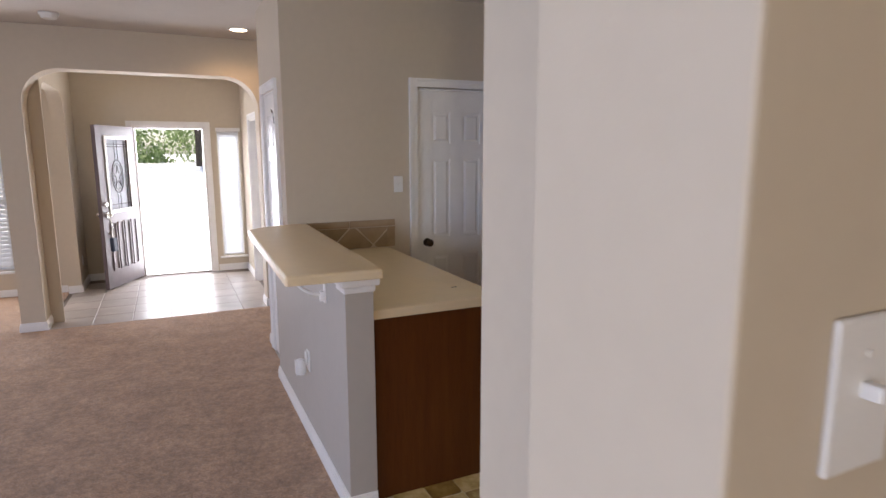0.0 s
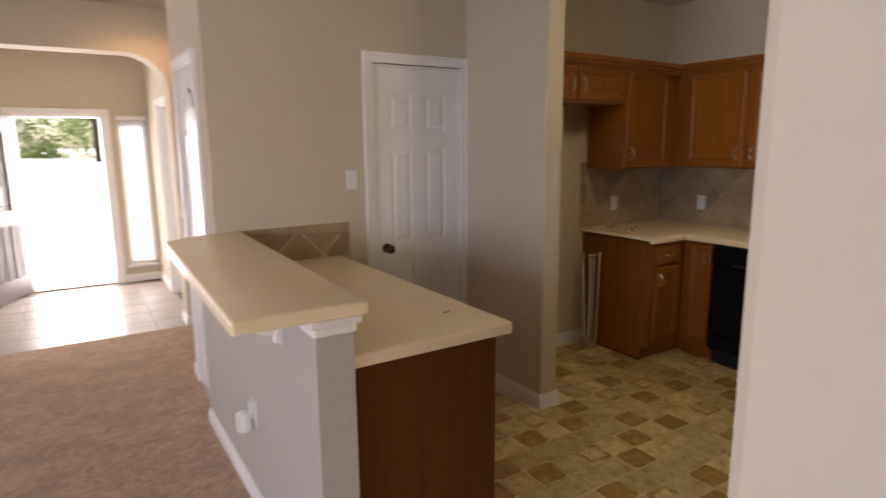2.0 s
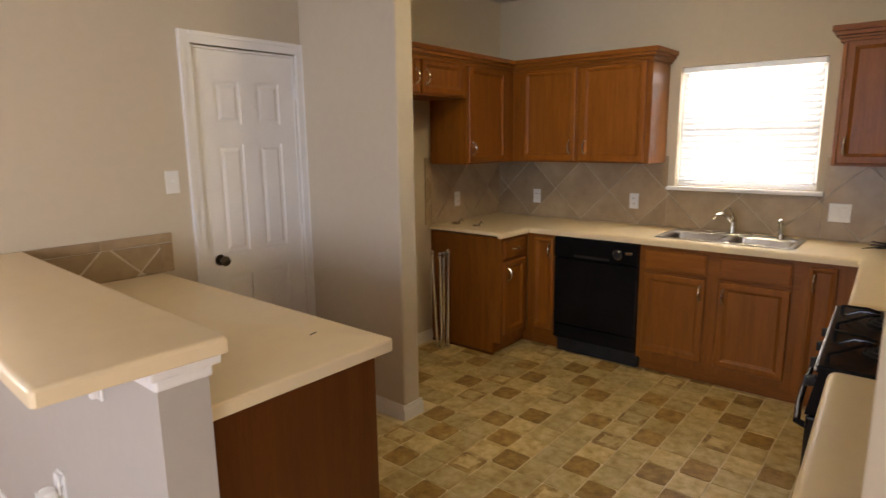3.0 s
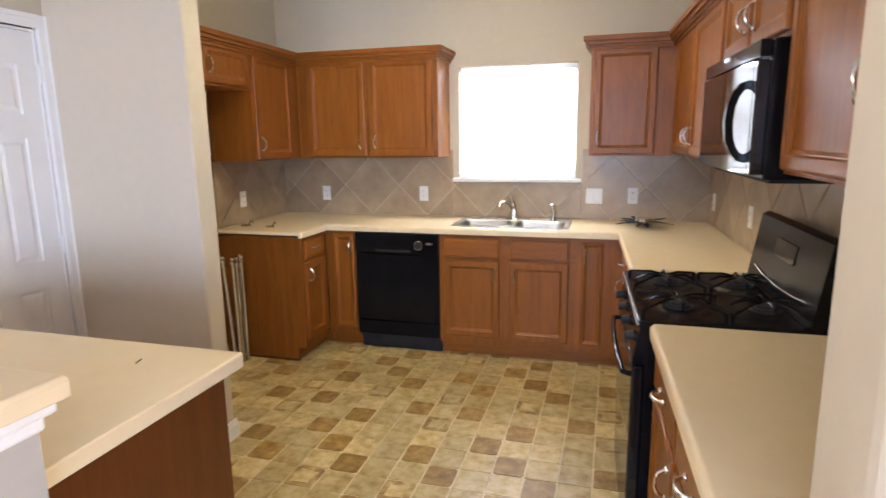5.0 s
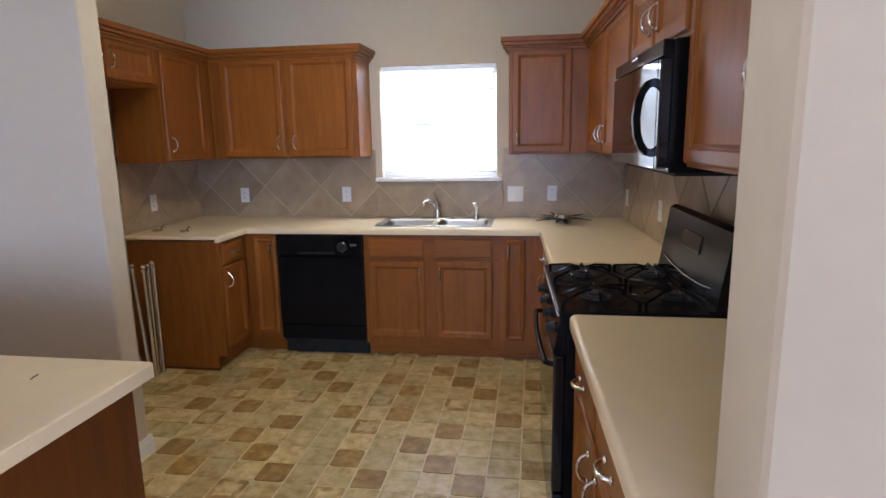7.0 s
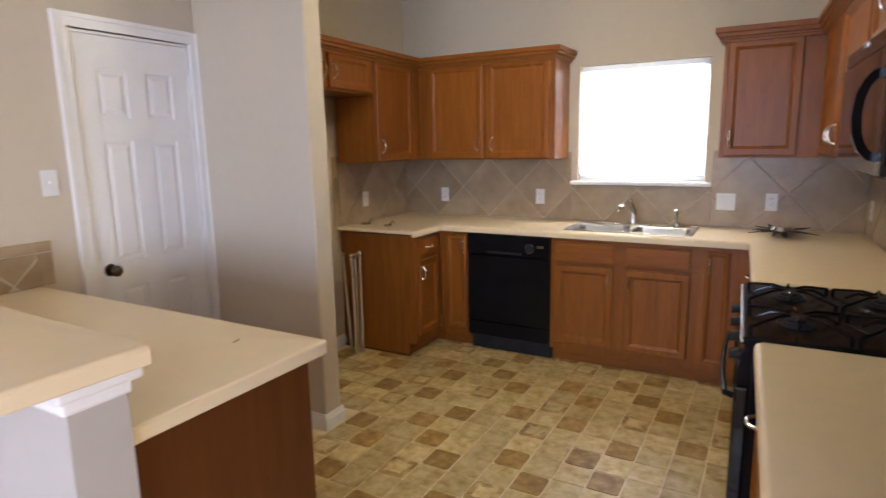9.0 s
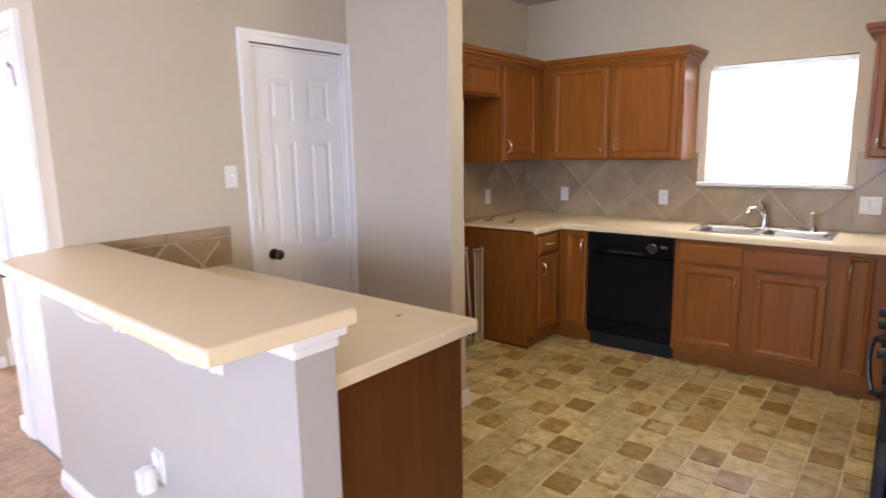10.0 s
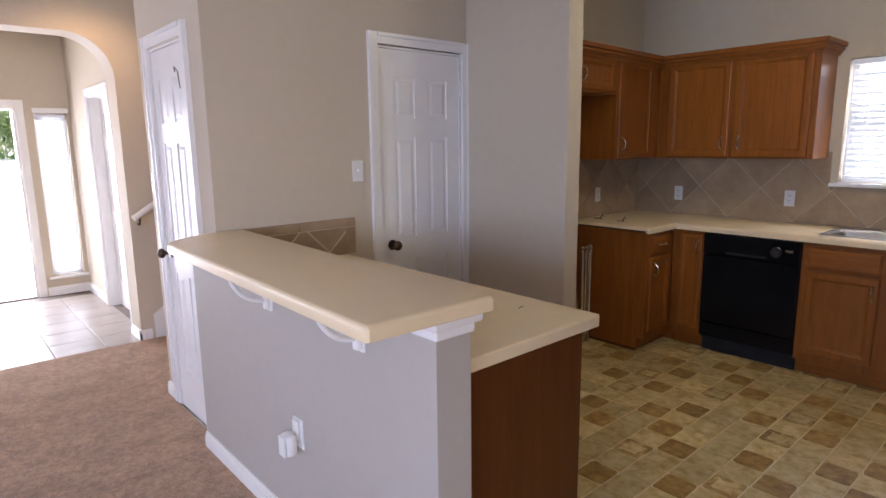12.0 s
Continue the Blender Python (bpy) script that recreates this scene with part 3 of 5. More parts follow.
def window(name, label, m, w, h, sill, bars=True, sill_depth=0.05):
    """A vinyl window set into an opening, facing -y; the lower left corner of the opening at the origin."""
    wd = group_of(name, label, "window", m)
    f = 0.04
    part("window_frame", boxes((0, 0.07, 0, f, 0.12, h), (w - f, 0.07, 0, w, 0.12, h), (f, 0.07, h - f, w - f, 0.12, h), (f, 0.07, 0, w - f, 0.12, f)), WHITE, wd)
    if bars:
        part("meeting_rail", boxes((f, 0.075, h * 0.5 - 0.02, w - f, 0.115, h * 0.5 + 0.02)), WHITE, wd)
        spans = ((f, h * 0.5 - 0.02), (h * 0.5 + 0.02, h - f))
    else:
        spans = ((f, h - f),)
    for z0, z1 in spans:
        p = part("pane", boxes((f, 0.092, z0, w - f, 0.098, z1)), GLASS, wd)
        p.visible_shadow = False
    if sill:
        part("window_sill", boxes((-0.045, -sill_depth, -0.028, w + 0.045, 0.07, -0.002), r=0.006), WHITE, wd)
    return wd


WM = pose(4.45, 2.597, 1.21, 0, 0, -90)
window("window_1", "white kitchen window over the sink", WM, 0.862, 0.81, True)
blind("window_blind", "closed white horizontal blind in the kitchen window", WM @ pose(0.012, 0.045, 0.03), 0.838, 0.775, 0.040, 66)
SM = pose(0.695, 8.50, 0.20)
window("window_2", "narrow white sidelight window beside the front door", SM, 0.28, 1.65, True, False, 0.035)
blind("window_blind", "closed white horizontal blind in the narrow sidelight", SM @ pose(0.01, 0.04, 0.02), 0.26, 1.62, 0.040, 48)
DM = pose(-3.04, 7.90, 0.30)
window("window_3", "white dining room window", DM, 1.52, 1.55, True)
blind("window_blind", "white horizontal blind in the dining room window", DM @ pose(0.01, 0.04, 0.02), 1.50, 1.52, 0.048, 40)
window("window_4", "wide white living room window", pose(-4.20, -1.7, 0.6, 0, 0, 90), 4.4, 1.7, True)
window("window_5", "wide white window in the breakfast nook", pose(-0.5, -3.40, 0.7, 0, 0, 180), 2.2, 1.5, True)
part_box = boxes((0.685, 8.47, 1.85, 0.99, 8.50, 1.90), r=0.004)
setting("trim", part_box, WHITE, "white valance over the sidelight blind", "trim")


# ---- breakfast bar ----
def rounded_outline(pts, radii, n=6):
    out = []
    m = len(pts)
    for i, (p, r) in enumerate(zip(pts, radii)):
        p = Vector(p)
        if r == 0:
            out.append((p.x, p.y))
            continue
        a, b = (Vector(pts[i - 1]) - p).normalized(), (Vector(pts[(i + 1) % m]) - p).normalized()
        s, e = p + a * r, p + b * r
        for k in range(n + 1):
            t = k / n
            q = (1 - t) ** 2 * s + 2 * t * (1 - t) * p + t * t * e
            out.append((q.x, q.y))
    return out


def rolled_slab(outline, z0, z1, r):
    """A top whose upper edge is rolled over by r and whose lower edge is nearly sharp."""
    bm = prism(bmesh.new(), outline, z0, z1, "z")
    bmesh.ops.recalc_face_normals(bm, faces=bm.faces)
    for z, w, seg in ((z1, r, 5), (z0, 0.002, 1)):
        ring = [e for e in bm.edges if all(abs(v.co.z - z) < 1e-6 for v in e.verts)]
        bmesh.ops.bevel(bm, geom=ring, offset=w, segments=seg, affect="EDGES", profile=0.5)
    return bm


def shrink(poly, g):
    cx, cy = sum(p[0] for p in poly) / len(poly), sum(p[1] for p in poly) / len(poly)
    r = max(math.hypot(p[0] - cx, p[1] - cy) for p in poly)
    k = max(0.0, 1 - g / r)
    return [(cx + (x - cx) * k, cy + (y - cy) * k) for x, y in poly]


bar = thing("bar_top", "cream laminate breakfast bar top with rounded edges on the half wall", "bar top", pose(0.7, 3.2, 1.07))
inv = Matrix.Translation((-0.7, -3.2, -1.07))


def shifted(bm, m):
    bmesh.ops.transform(bm, matrix=m, verts=bm.verts)
    return bm


BAR_LINE = rounded_outline([(0.455, 2.405), (0.855, 2.395), (0.905, 4.097), (0.77, 4.097), (0.63, 4.05), (0.50, 3.94)], [0.018, 0.016, 0, 0, 0.05, 0.05])
part("slab", shifted(rolled_slab(BAR_LINE, 1.072, 1.112, 0.014), inv), LAMINATE, bar, "", True)
cap_end = part("end_cap", boxes((-0.236, 0.0, 0.004, 0.146, 0.0022, 0.034), r=0.001), LAMINATE, bar)
cap_end.matrix_basis = pose(0.0, -0.8022, 0, 0, 0, -1.43)
cap = setting("trim", boxes((0.696, 2.45, 1.005, 0.837, 2.58, 1.035), (0.680, 2.434, 1.035, 0.853, 2.60, 1.071), (0.690, 2.60, 1.035, 0.843, 4.09, 1.07), r=0.008), WHITE, "white stepped moulding under the bar top", "trim")
for yy in (2.80, 3.41):
    cb = thing("bracket", "small white painted bracket under the bar top", "bracket", pose(0.705, yy, 0.935), "brackets under the bar")
    arm = [(-0.150 + 0.136 * (1 - math.cos(t)), 0, 0.124 - 0.125 * math.sin(t)) for t in [math.pi / 2 * k / 10 for k in range(11)]]
    part("arm", tube(bmesh.new(), arm, 0.0085, 8), WHITE, cb, "", True)
    part("foot_block", boxes((-0.028, -0.014, -0.035, -0.008, 0.014, 0.012), r=0.005), WHITE, cb)
    part("back_plate", boxes((-0.008, -0.018, -0.045, 0.0, 0.018, 0.13), r=0.003), WHITE, cb)
    part("top_plate", boxes((-0.18, -0.018, 0.124, 0.0, 0.018, 0.131), r=0.002), WHITE, cb)

isl = thing("island_cabinet", "oak base cabinet with dimmed veneer end under the low worktop", "cabinet", pose(1.13, 2.52, 0))
part("end_panel", boxes((-0.285, 0.0, 0.0, 0.295, 0.018, 0.868)), OAK_DIM, isl)
part("body", boxes((-0.285, 0.018, 0.10, 0.275, 1.565, 0.868)), OAK, isl)
part("toe_kick", boxes((-0.285, 0.018, 0.0, 0.21, 1.565, 0.10)), OAK_DIM, isl)
for k in range(3):
    y0 = 0.05 + k * 0.50
    part("door", boxes((0.275, y0, 0.12, 0.294, y0 + 0.47, 0.68), r=0.004), OAK, isl)
    part("drawer_front", boxes((0.275, y0, 0.70, 0.294, y0 + 0.47, 0.85), r=0.004), OAK, isl)
low = thing("island_worktop", "cream laminate worktop lower than the bar", "worktop", pose(1.13, 3.3, 0.87))
ISLAND_LINE = rounded_outline([(0.831, 2.484), (1.478, 2.484), (1.478, 4.097), (0.831, 4.097)], [0, 0.012, 0, 0])
low_inv = Matrix.Translation((-1.13, -3.3, -0.87))
part("slab", shifted(rolled_slab(ISLAND_LINE, 0.872, 0.915, 0.006), low_inv), LAMINATE, low, "", True)
part("end_cap", boxes((-0.293, -0.8178, 0.006, 0.333, -0.8158, 0.039), r=0.0008), LAMINATE, low)


# ---- tiles on the walls ----
def clip(poly, u0, v0, u1, v1):
    for axis, lim, sign in ((0, u0, 1), (0, u1, -1), (1, v0, 1), (1, v1, -1)):
        out = []
        for i, p in enumerate(poly):
            q = poly[(i + 1) % len(poly)]
            inp, inq = sign * (p[axis] - lim) >= 0, sign * (q[axis] - lim) >= 0
            if inp:
                out.append(p)
            if inp != inq:
                t = (lim - p[axis]) / (q[axis] - p[axis])
                out.append((p[0] + t * (q[0] - p[0]), p[1] + t * (q[1] - p[1])))
        poly = out
        if not poly:
            break
    return poly


def tile_piece(parent, poly, material, thick=0.007):
    """One tile on a wall that faces -y."""
    if len(poly) < 3:
        return
    bm = bmesh.new()
    inner = shrink(poly, 0.004)
    lo = [bm.verts.new((u, 0.0, v)) for u, v in poly]
    mid = [bm.verts.new((u, -thick + 0.0015, v)) for u, v in poly]
    hi = [bm.verts.new((u, -thick, v)) for u, v in inner]
    n = len(poly)
    bm.faces.new(hi)
    for i in range(n):
        bm.faces.new((lo[i], lo[(i + 1) % n], mid[(i + 1) % n], mid[i]))
        bm.faces.new((mid[i], mid[(i + 1) % n], hi[(i + 1) % n], hi[i]))
    part("tile", bm, material, parent)


def backsplash(name, label, m, w, h, size=0.325, off=(0.0, 0.0), border=0.0, joint=0.0065):
    """Tiles laid on the diagonal over a field w by h, with an optional border along the top and the ends."""
    g = group_of(name, label, "tiles", m)
    part("grout", boxes((0, -0.003, 0, w, -0.0005, h)), GROUT if border else GROUT_DULL, g)
    u0, u1, v1 = (border, w - border, h - border) if border else (0, w, h)
    half = size / math.sqrt(2)
    for i in range(-12, 24):
        for j in range(-12, 24):
            cu, cv = off[0] + (i - j) * half, off[1] + (i + j) * half
            if not (-half < cu < w + half and -half < cv < h + half):
                continue
            k = half - joint * 0.7
            poly = clip([(cu - k, cv), (cu, cv - k), (cu + k, cv), (cu, cv + k)], u0 + 0.001, 0.001, u1 - 0.001, v1 - 0.001)
            if len(poly) > 2:
                area = abs(sum(p[0] * q[1] - q[0] * p[1] for p, q in zip(poly, poly[1:] + poly[:1]))) / 2
                if area > 2e-4:
                    tile_piece(g, poly, WALL_TILE)
    if border:
        n = max(1, round(w / 0.31))
        d = w / n
        for k in range(n):
            tile_piece(g, [(k * d + 0.002, h - border + 0.004), ((k + 1) * d - 0.002, h - border + 0.004), ((k + 1) * d - 0.002, h), (k * d + 0.002, h)], TRIM_TILE, 0.010)
    return g


backsplash("backsplash_bar", "beige diagonal tiles with a brown border behind the low worktop", pose(0.862, 4.10, 0.915), 0.673, 0.196, 0.21, (0.36, 0.02), 0.05, 0.010)
for row in ((1.475, 0.917, 1.533, 1.060),):
    g = bpy.data.objects["backsplash_bar"]
    tile_piece(g, [(row[0] - 0.862, 0.002), (row[2] - 0.862, 0.002), (row[2] - 0.862, 0.145), (row[0] - 0.862, 0.145)], TRIM_TILE, 0.010)
BZ, BT = 0.914, 1.418
backsplash("backsplash_window_left", "beige brown diagonal wall tiles beside the kitchen window", pose(4.45, 4.10, BZ, 0, 0, -90), 1.456, BT - BZ, 0.325, (0.783, 0.235))
backsplash("backsplash_window_under", "beige brown diagonal wall tiles under the window sill", pose(4.45, 2.644, BZ, 0, 0, -90), 0.956, 0.266, 0.325, (0.246, 0.235))
backsplash("backsplash_window_right", "beige brown diagonal wall tiles beside the kitchen window", pose(4.45, 1.688, BZ, 0, 0, -90), 0.888, BT - BZ, 0.325, (0.21, 0.235))
backsplash("backsplash_south", "beige brown diagonal wall tiles behind the range", pose(4.44, south(4.44), BZ, 0, 0, 180 + SLANT), 3.40, BT - BZ, 0.325, (0.22, 0.255))
backsplash("backsplash_north", "beige brown diagonal wall tiles over the corner worktop", pose(3.53, 4.10, BZ), 0.91, BT - BZ, 0.325, (0.5, 0.255))
backsplash("backsplash_edge", "column of small beige edging tiles", pose(3.462, 4.10, BZ), 0.066, BT - BZ, 0.15, (0.03, 0.05))


# ---- kitchen cabinets ----
def panel_door(w, h):
    """A framed cabinet door facing -y with a sunk, bevelled panel."""
    bm = bmesh.new()
    s, t = min(0.052, w * 0.21), 0.019
    loops = []
    for inset, y in ((0.0, t), (0.0, 0.007), (0.003, 0.002), (0.008, 0.0), (s - 0.012, 0.0), (s - 0.009, 0.003), (s - 0.008, 0.005), (s - 0.004, 0.006), (s + 0.005, 0.012), (s + 0.006, 0.012)):
        loops.append([bm.verts.new(p) for p in ((inset, y, inset), (w - inset, y, inset), (w - inset, y, h - inset), (inset, y, h - inset))])
    for a, b in zip(loops, loops[1:]):
        for i in range(4):
            bm.faces.new((a[i], a[(i + 1) % 4], b[(i + 1) % 4], b[i]))
    bm.faces.new(loops[-1])
    bm.faces.new(loops[0][::-1])
    return bm


def pull(parent, x, z, upright=True, length=0.082):
    """An arched bar pull on a face at y = 0."""
    half = length / 2
    pts = []
    for k in range(9):
        a = -1 + k / 4
        d = -0.006 - 0.026 * (1 - a * a) ** 0.6
        pts.append((x, d, z + a * half) if upright else (x + a * half, d, z))
    bm = tube(bmesh.new(), pts, 0.0052, 8)
    for e in (-half, half):
        c = (x, -0.003, z + e) if upright else (x + e, -0.003, z)
        ball(bm, c, 0.0095, (1, 0.8, 1), 10)
    return part("handle", bm, CHROME, parent, "brushed nickel arched handle", True)


def door_on(cab, x0, z0, x1, z1, hx, hz, grip=0.082):
    d = part("door", panel_door(x1 - x0, z1 - z0), OAK, cab)
    d.location = (x0, -0.019, z0)
    if hx is not None:
        pull(d, hx - x0, hz - z0, True, grip)
    return d


def drawer_on(cab, x0, z0, x1, z1, handle=True):
    bm = boxes((0, 0.006, 0, x1 - x0, 0.019, z1 - z0), r=0.002)
    box(bm, 0.007, 0, 0.007, x1 - x0 - 0.007, 0.012, z1 - z0 - 0.007, r=0.005)
    d = part("drawer_front", bm, OAK_H, cab)
    d.location = (x0, -0.019, z0)
    if handle:
        pull(d, (x1 - x0) / 2, (z1 - z0) / 2, False)
    return d


def carcass(cab, w, z0, z1, depth, toe=False):
    part("body", boxes((0, 0, z0, w, depth, z1)), OAK, cab)
    if toe:
        part("toe_kick", boxes((0, 0.07, 0, w, depth, z0)), OAK_H, cab)


def upper(label, m, w, z0, z1, depth, doors, group="wall cabinets", rise=0.11, grip=0.082):
    cab = thing("wall_cabinet", label, "cabinet", m, group)
    carcass(cab, w, z0, z1, depth)
    for x0, x1, hx in doors:
        door_on(cab, x0, z0 + 0.012, x1, z1 - 0.012, hx, z0 + rise, grip)
    return cab


def base(label, m, w, depth, fronts, group="base cabinets", top=0.872):
    cab = thing("base_cabinet", label, "cabinet", m, group)
    carcass(cab, w, 0.10, top, depth, True)
    if top < 0.87:
        part("face_rail", boxes((0, 0, top, w, 0.02, 0.872), (0, 0.02, top, 0.016, depth, 0.872), (w - 0.016, 0.02, top, w, depth, 0.872)), OAK_H, cab)
    for kind, x0, z0, x1, z1, hx in fronts:
        if kind == "door":
            door_on(cab, x0, z0, x1, z1, hx, z1 - 0.09)
        else:
            drawer_on(cab, x0, z0, x1, z1, hx is not None)
    return cab


UW = 4.13
upper("oak wall cabinet with two panel doors beside the kitchen window", pose(UW, 3.76, 0, 0, 0, -90), 1.09, 1.375, 2.075, 0.315,
      [(0.09, 0.545, 0.505), (0.58, 1.055, 0.622)])
upper("oak corner wall cabinet with one panel door", pose(3.515, north(3.515), 0, 0, 0, SLANT), 0.645, 1.375, 2.07, 0.325, [(0.015, 0.50, 0.055)])
upper("short oak cabinet over the empty fridge space", pose(2.52, north(2.52), 0, 0, 0, SLANT), 0.99, 1.83, 2.07, 0.38, [(0.015, 0.465, 0.43), (0.495, 0.945, 0.53)])
upper("oak wall cabinet with one panel door at the window's other side", pose(UW, 1.635, 0, 0, 0, -90), 0.52, 1.38, 2.07, 0.315, [(0.02, 0.405, 0.055)])
UD = 0.305
upper("oak wall cabinet in the corner by the microwave", pose(4.11, south(4.11, UD), 0, 0, 0, 180 + SLANT), 1.345, 1.395, 2.07, 0.305, [(0.08, 0.66, 0.61), (0.69, 1.32, 0.74)])
upper("short oak cabinet over the microwave", pose(2.755, south(2.755, UD), 0, 0, 0, 180 + SLANT), 0.80, 1.785, 2.07, 0.305, [(0.015, 0.385, 0.345), (0.415, 0.785, 0.455)])
upper("oak wall cabinet near the wall end", pose(1.945, south(1.945, UD), 0, 0, 0, 180 + SLANT), 0.868, 1.405, 2.07, 0.305, [(0.02, 0.575, 0.53), (0.59, 0.85, 0.815)], rise=0.21, grip=0.12)


def crown(rows):
    """Stepped crown moulding: rows of ((x0, y0), (x1, y1)) front lines with outward normals."""
    bm = bmesh.new()
    for x0, y0, x1, y1, nx, ny in rows:
        for t, z0, z1 in ((0.012, 2.045, 2.062), (0.022, 2.062, 2.076), (0.036, 2.076, 2.098), (0.05, 2.098, 2.128)):
            ax, bx = sorted((x0, x1))
            ay, by = sorted((y0, y1))
            ex = t if ny else 0
            ey = t if nx else 0
            box(bm, ax - (t if nx < 0 else 0) - ex * 0.98, ay - (t if ny < 0 else 0) - ey * 0.98, z0, bx + (t if nx > 0 else 0) + ex * 0.98, by + (t if ny > 0 else 0) + ey * 0.98, z1, r=0.002)
    return bm


cr = thing("crown_moulding", "stepped oak crown moulding on the left wall cabinets", "moulding", pose(0, 0, 0))
part("length", crown([(UW - 0.019, 2.69, UW - 0.019, 3.76, -1, 0)]), OAK_H, cr)
part("return", crown([(UW - 0.019, 2.67, 4.44, 2.67, 0, -1)]), OAK_H, cr)
north_run = part("length", crown([(-1.58, -0.019, 0.0, -0.019, 0, -1)]), OAK_H, cr)
north_run.matrix_world = pose(UW - 0.02, north(UW - 0.02), 0, 0, 0, SLANT)
cr2 = thing("crown_moulding", "stepped oak crown moulding on the wall cabinets by the range", "moulding", pose(0, 0, 0))
part("length", crown([(UW - 0.019, 1.14, UW - 0.019, 1.635, -1, 0)]), OAK_H, cr2)
part("return", crown([(UW - 0.019, 1.635, 4.44, 1.635, 0, 1)]), OAK_H, cr2)
run = part("length", crown([(-3.03, 0.019, 0.0, 0.019, 0, 1)]), OAK_H, cr2)
run.matrix_world = pose(4.11, south(4.11, UD), 0, 0, 0, SLANT)

FX = 3.885
base("oak sink cabinet with two panel doors and false drawer fronts", pose(FX, 2.60, 0, 0, 0, -90), 0.915, 0.56,
     [("drawer", 0.035, 0.712, 0.418, 0.845, None), ("drawer", 0.49, 0.712, 0.873, 0.845, None), ("door", 0.035, 0.155, 0.418, 0.692, 0.388), ("door", 0.49, 0.155, 0.873, 0.692, 0.522)], top=0.70)
base("narrow oak base cabinet with one panel door", pose(FX, 1.685, 0, 0, 0, -90), 0.29, 0.56, [("door", 0.04, 0.155, 0.17, 0.845, 0.062)])
base("narrow oak base cabinet beside the dishwasher", pose(FX, 3.455, 0, 0, 0, -90), 0.235, 0.56, [("door", 0.06, 0.155, 0.222, 0.845, 0.195)])
corner_base = base("oak base cabinet with a drawer and door at the fridge space", pose(3.54, 3.46, 0), 0.34, 0.63, [("drawer", 0.02, 0.712, 0.29, 0.845, 0), ("door", 0.02, 0.155, 0.29, 0.692, 0.06)])
part("corner_kick", boxes((0.34, 0.07, 0, 0.43, 0.09, 0.10), (0.414, 0.0, 0, 0.43, 0.07, 0.10)), OAK_H, corner_base)
endp = thing("end_panel", "plain oak veneer end panel facing the fridge space", "panel", pose(3.522, 3.455, 0))
part("panel", boxes((0, 0.0, 0.10, 0.018, 0.64, 0.872), (0, 0.06, 0, 0.018, 0.64, 0.10)), OAK, endp)
part("shoe_moulding", boxes((-0.012, 0.06, 0, 0, 0.64, 0.02), r=0.003), OAK_DIM, endp)
BD = 0.59
base("oak base cabinet between corner and range", pose(3.88, south(3.88, BD), 0, 0, 0, 180 + SLANT), 1.04, 0.56, [("drawer", 0.10, 0.715, 0.50, 0.835, 0), ("door", 0.10, 0.145, 0.50, 0.69, 0.15), ("drawer", 0.53, 0.715, 0.97, 0.835, 0), ("door", 0.53, 0.145, 0.97, 0.69, 0.58)])
base("oak base cabinet with drawers near the wall end", pose(2.025, south(2.025, BD), 0, 0, 0, 180 + SLANT), 0.98, 0.56, [("drawer", 0.03, 0.715, 0.46, 0.835, 0), ("door", 0.03, 0.145, 0.46, 0.69, 0.41), ("drawer", 0.49, 0.715, 0.92, 0.835, 0), ("door", 0.49, 0.145, 0.92, 0.69, 0.54)])


def fill_with_hole(outer, hole, z0, z1):
    bm = bmesh.new()
    edges = []
    for loop in (outer, hole):
        vs = [bm.verts.new((x, y, z1)) for x, y in loop]
        edges += [bm.edges.new((vs[i], vs[(i + 1) % len(vs)])) for i in range(len(vs))]
    bmesh.ops.triangle_fill(bm, edges=edges, use_beauty=True)
    g = bmesh.ops.extrude_face_region(bm, geom=list(bm.faces))
    for v in g["geom"]:
        if isinstance(v, bmesh.types.BMVert):
            v.co.z = z0
    return bm


CX, NX, NY, WZ = 3.85, 3.487, 3.425, 0.914


def front(x):
    """The front edge of the worktops along the south wall."""
    return south(x, 0.628)


def edge_strip(top, a, b, inset):
    """The build-up under a worktop's front edge from a to b, to whose left the worktop lies."""
    a, b = Vector(a), Vector(b)
    n = Vector((-(b - a).y, (b - a).x)).normalized()
    part("edge_strip", prism(bmesh.new(), [tuple(a + n * 0.001), tuple(b + n * 0.001), tuple(b + n * inset), tuple(a + n * inset)], 0.872, 0.8895, "z"), LAMINATE, top)


def eased(outline, holes, r=0.016):
    """A laminate top up to WZ whose outer edge is rolled over."""
    bm = fill_with_hole(outline, holes, 0.889, WZ) if holes else prism(bmesh.new(), outline, 0.889, WZ, "z")
    bmesh.ops.recalc_face_normals(bm, faces=bm.faces)
    rim_edges = [e for e in bm.edges if not e.is_wire and len(e.link_faces) == 2 and all(abs(v.co.z - WZ) < 1e-5 for v in e.verts) and abs(e.link_faces[0].normal.z) + abs(e.link_faces[1].normal.z) < 1.5]
    bmesh.ops.bevel(bm, geom=rim_edges, offset=r, segments=4, affect="EDGES", profile=0.5)
    return bm


wt = thing("kitchen_worktop", "cream laminate worktop running round the kitchen", "worktop", pose(0, 0, 0))
part("slab", eased(rounded_outline([(NX, 4.092), (NX, NY), (CX, NY), (CX, front(CX)), (2.855, front(2.855)), (2.855, south(2.855, 0.004)), (4.442, south(4.442, 0.004)), (4.442, 4.092)], [0, 0.02, 0.03, 0.03, 0.02, 0, 0, 0]),
                   [(3.945, 1.77), (4.325, 1.77), (4.325, 2.52), (3.945, 2.52)]), LAMINATE, wt, "", True)
for a, b in (((NX + 0.002, NY), (CX, NY)), ((CX, NY), (CX, front(CX))), ((CX, front(CX)), (2.875, front(2.875)))):
    edge_strip(wt, a, b, 0.03)
